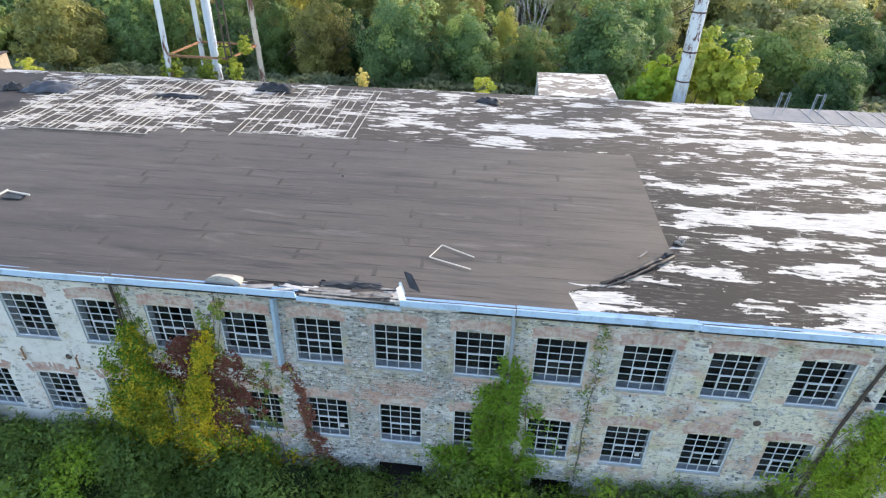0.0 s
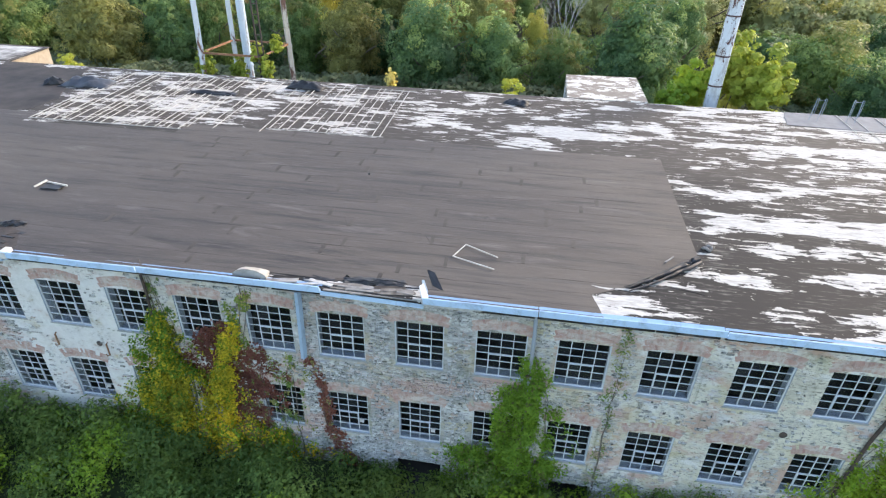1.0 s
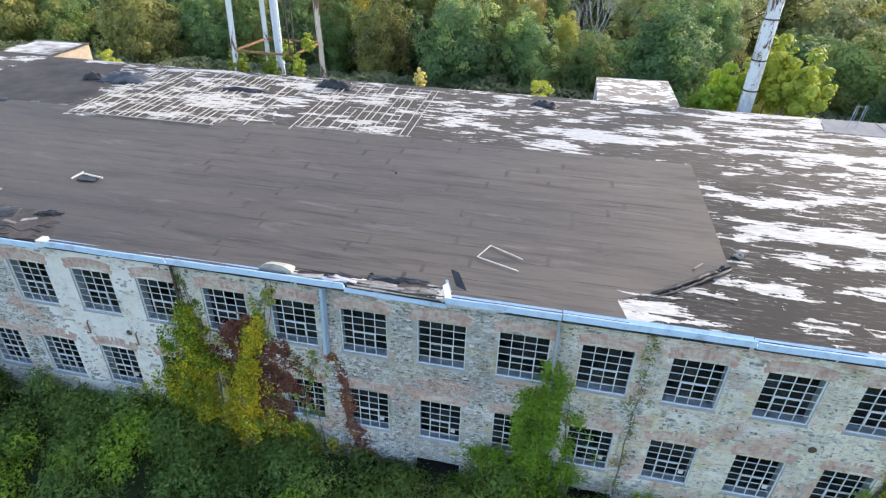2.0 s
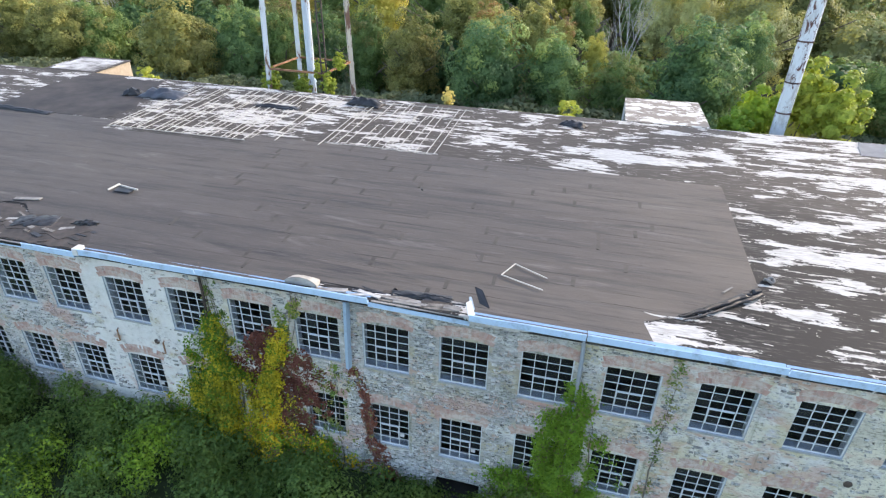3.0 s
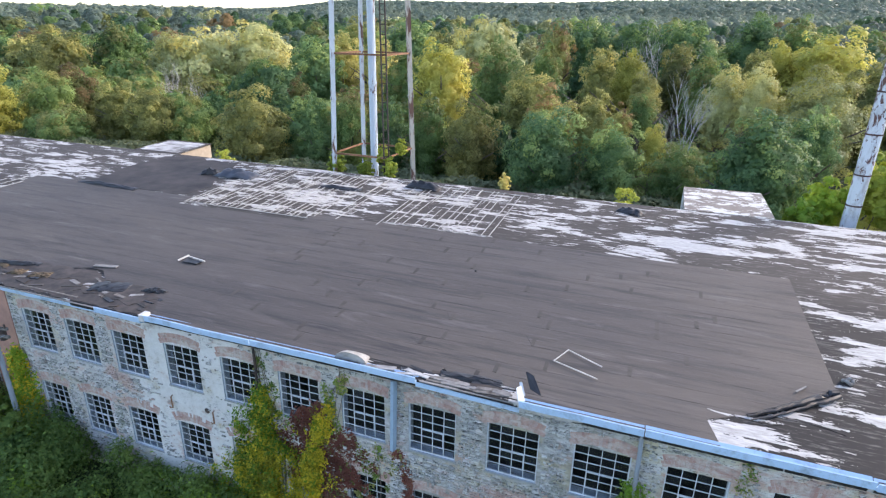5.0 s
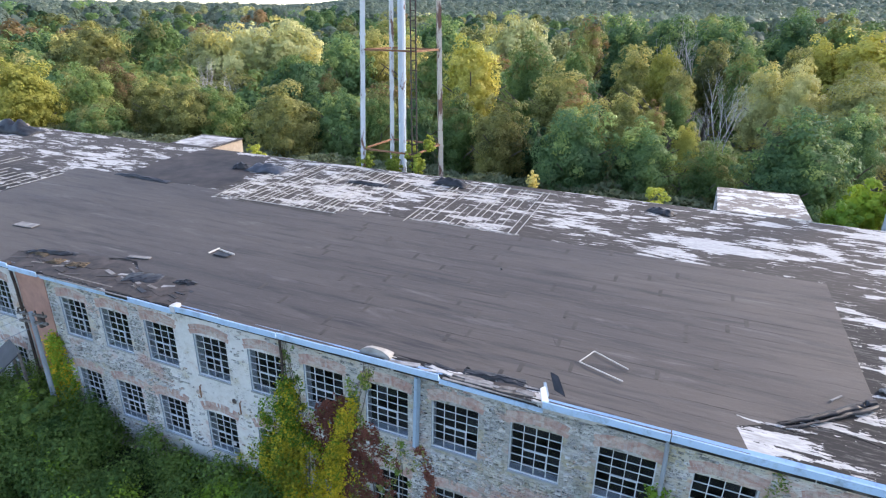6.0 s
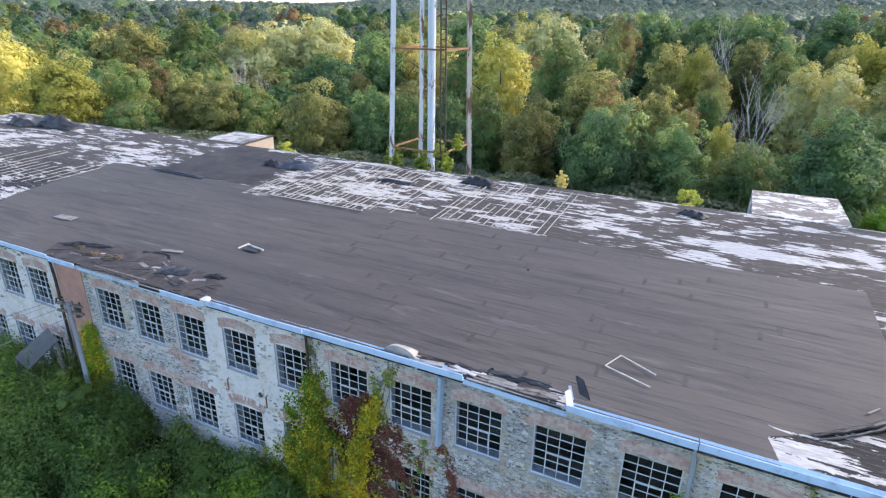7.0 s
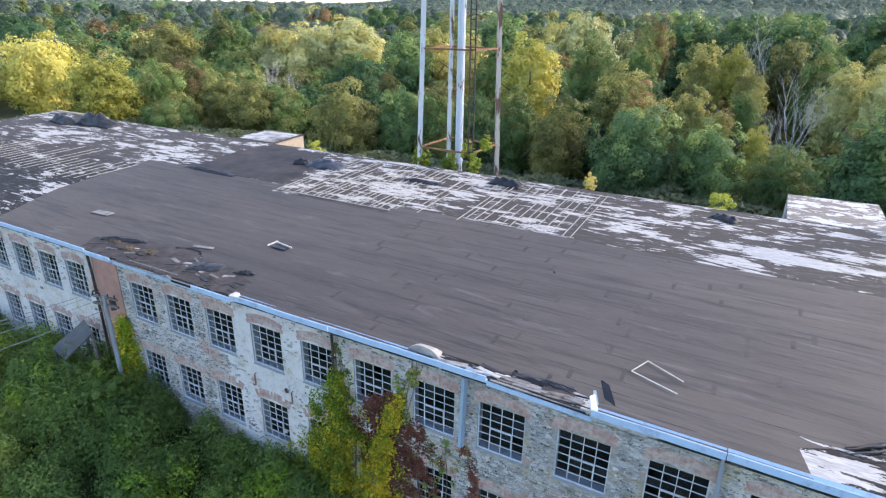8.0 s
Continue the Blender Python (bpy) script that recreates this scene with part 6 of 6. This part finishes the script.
few = lambda share: lambda t, u, x, r: (r.random(len(t)) < share).astype(int)
ivy("ivy", [(0, 3.5, 2.0), (1.6, 3.9, 1.55), (3.1, 4.5, 1.0), (5.2, 4.55, 0.65), (6.45, 4.5, 0.15)], 56000, 0.072, [IVYGREEN, OLIVE], few(0.06), "bright green ivy climbing over a downpipe", 31)
ivy("ivy", [(0, 15.9, 2.3), (2.5, 16.1, 1.4), (5.4, 16.3, 0.5)], 36000, 0.075, [IVYGREEN, OLIVE], few(0.1), "bright green ivy spreading round a rusted downpipe", 32)
ivy("creeper", [(0.9, -6.1, 0.6), (1.6, -6.1, 0.75), (3.5, -6.0, 1.05), (4.8, -6.3, 1.25), (5.5, -6.2, 0.9), (6.4, -6.05, 0.15)], 36000, 0.070, [IVYRED, OLIVE], few(0.05), "dark crimson creeper spread flat on stone wall", 35, 6, -0.22, True)
ivy("ivy", [(0, -9.3, 2.3), (0.8, -9.2, 2.2), (2.5, -8.7, 1.6), (4.2, -8.5, 1.0), (5.6, -8.5, 0.75), (6.5, -8.55, 0.22)], 52000, 0.072, [IVYGREEN, IVYGOLD], lambda t, u, x, r: (r.random(len(t)) < 0.75 + 0.2 * u - 0.3 * (t > 0.6)).astype(int), "yellowing ivy climbing past the windows", 33, 9, -0.02)
ivy("ivy", [(0, -7.2, 1.1), (0.7, -7.0, 0.9), (3.4, -6.5, 0.52), (4.5, -6.4, 0.36), (5.65, -5.9, 0.26), (6.5, -5.7, 0.2)], 30000, 0.072, [IVYGREEN, IVYGOLD], few(0.9), "golden yellow creeper between two windows", 34, 8, -0.02)
ivy("creeper", [(5.0, -5.85, 0.4), (6.5, -5.6, 0.45), (7.1, -5.5, 0.38), (7.8, -5.1, 0.2)], 4200, 0.07, [SHRUB, OLIVE], few(0.35), "sparse olive creeper straggling up the wall", 40, 7, 0.12, True)
ivy("creeper", [(4.8, -8.2, 0.7), (6.5, -8.3, 0.45), (8.0, -8.5, 0.25)], 4200, 0.06, [SHRUB, OLIVE], few(0.3), "bare creeper stems and few olive leaves on wall", 42, 8, 0.2, True)
ivy("creeper", [(0.9, -2.05, 0.5), (2.1, -2.6, 0.22), (3.9, -2.65, 0.15), (5.4, -3.1, 0.12)], 8000, 0.068, [IVYRED, OLIVE], few(0.05), "thin crimson creeper trailing up stone wall", 37, 5, 0.0, True)
ivy("creeper", [(0, -21.9, 1.0), (5.2, -21.6, 0.5)], 14000, 0.09, [IVYGOLD, IVYGREEN], few(0.78), "yellow-green climber round the utility pole", 38)
ivy("creeper", [(0, -6.2, 2.3), (0.8, -6.0, 2.1), (1.7, -6.2, 1.2)], 22000, 0.075, [IVYGREEN, IVYGOLD, RUSSET], lambda t, u, x, r: r.choice(3, len(t), p=[0.5, 0.27, 0.23]), "mixed autumn creeper heaped at the wall foot", 39, 5)
ivy("creeper", [(3.0, 7.3, 0.2), (5.0, 7.3, 0.3), (8.1, 7.4, 0.4)], 1500, 0.05, [SHRUB, OLIVE], few(0.3), "sparse mossy creeper below the gutter", 41, 2, 0.12, True)
ivy("creeper", [(4.6, -4.2, 0.9), (5.3, -4.3, 0.8)], 2400, 0.06, [SHRUB, OLIVE], few(0.4), "mossy trailing creeper below a window sill", 43, 3, 0.1, True)

# ---- rubble stones of the front wall, last ----
def stone_share(x, z):
    """How much of the wall shows bare rubble along the front."""
    n = 0.5 * noise.noise(Vector((x * 0.35, z * 0.5, 7)))
    if x < -23.4:
        b = 0.08
    elif x < -14.6:
        b = 0.62
    elif x < -9.6:
        b = 0.12
    elif x < -3.4:
        b = 0.45
    elif x < 3.6:
        b = 0.95
    elif x < 7.6:
        b = 0.62
    else:
        b = 0.30
    return b + n


def blocked(x0, x1, z0, z1):
    for xs, w, s, h in ((UPPER, WIN_W, SILL_U, HEAD_U), (LOWER, WIN_WL, SILL_L, HEAD_L)):
        if z1 > s - 0.14 and z0 < h + 0.50:
            for x in xs:
                pad = 0.10 if z0 < h - 0.05 else 0.14
                if x1 > x - pad and x0 < x + w + pad:
                    return True
    for c in CELLAR:
        if x1 > c[0] and x0 < c[0] + c[1] and z0 < c[3]:
            return True
    return x1 > -23.4 and x0 < -21.4


def stone_verts(x0, x1, z0, z1, rng):
    """A rough block: back rectangle, and a smaller, uneven face standing proud."""
    w, h = x1 - x0, z1 - z0
    j = lambda a: rng.uniform(-a, a)
    back = [(x0, 0.01, z0), (x1, 0.01, z0), (x1, 0.01, z1), (x0, 0.01, z1)]
    c = min(w, h) * 0.2
    d = rng.uniform(0.02, 0.065)
    front = []
    for (x, z, sx, sz) in ((x0, z0, 1, 1), (x1, z0, -1, 1), (x1, z1, -1, -1), (x0, z1, 1, -1)):
        front.append((x + sx * (c * rng.uniform(0.3, 1.1)), -d + j(0.012), z + sz * (c * rng.uniform(0.3, 1.1))))
    mid = ((x0 + x1) / 2 + j(w * 0.15), -d - rng.uniform(0.0, 0.02), (z0 + z1) / 2 + j(h * 0.15))
    return back + front + [mid]


STONE_FACES = [(0, 1, 5, 4), (1, 2, 6, 5), (2, 3, 7, 6), (3, 0, 4, 7), (4, 5, 8), (5, 6, 8), (6, 7, 8), (7, 4, 8)]


def build_stones():
    rng = random.Random(77)
    front = [o for o in bpy.data.objects if o.name == "front_wall"][0]
    piece = make_stone("single_rubble_stone", True)
    kinds = []
    for i in range(14):
        me = bpy.data.meshes.new("stone")
        me.from_pydata(stone_verts(-0.5, 0.5, -0.5, 0.5, rng), [], STONE_FACES)
        for v in me.vertices:
            if abs(v.co.x) < 0.499 or abs(v.co.z) < 0.499:
                v.co.x *= 1.06
        me.materials.append(piece)
        kinds.append(me)
    verts, faces, single = [], [], 0
    z = 0.1
    while z < 8.25:
        h = rng.uniform(0.05, 0.12)
        x = -40.0 + rng.random()
        while x < 22:
            w = h * rng.uniform(1.0, 2.9)
            gap = rng.uniform(0.014, 0.035)
            x0, x1 = x, x + w - gap
            z0, z1 = z + rng.uniform(-0.03, 0.03), min(8.33, z + h - gap + rng.uniform(-0.02, 0.02))
            if rng.random() < stone_share(x0, z0) and not blocked(x0, x1, z0, z1):
                if single < 300 and -3.3 < x0 < 3.4 and z0 > 4.0:
                    ob = new("stone", kinds[rng.randrange(14)])
                    ob.parent = front
                    ob.location = ((x0 + x1) / 2, 0.0, (z0 + z1) / 2)
                    ob.scale = (x1 - x0, 1, z1 - z0)
                    single += 1
                else:
                    n = len(verts)
                    verts += stone_verts(x0, x1, z0, z1, rng)
                    faces += [tuple(n + q for q in f) for f in STONE_FACES]
            x += w
        z += h
    ob = new("rubble_stone", mesh_of("rubble_stone", verts, faces, STONE))
    ob.parent = front
    ob["kind"] = "stuff"


build_stones()
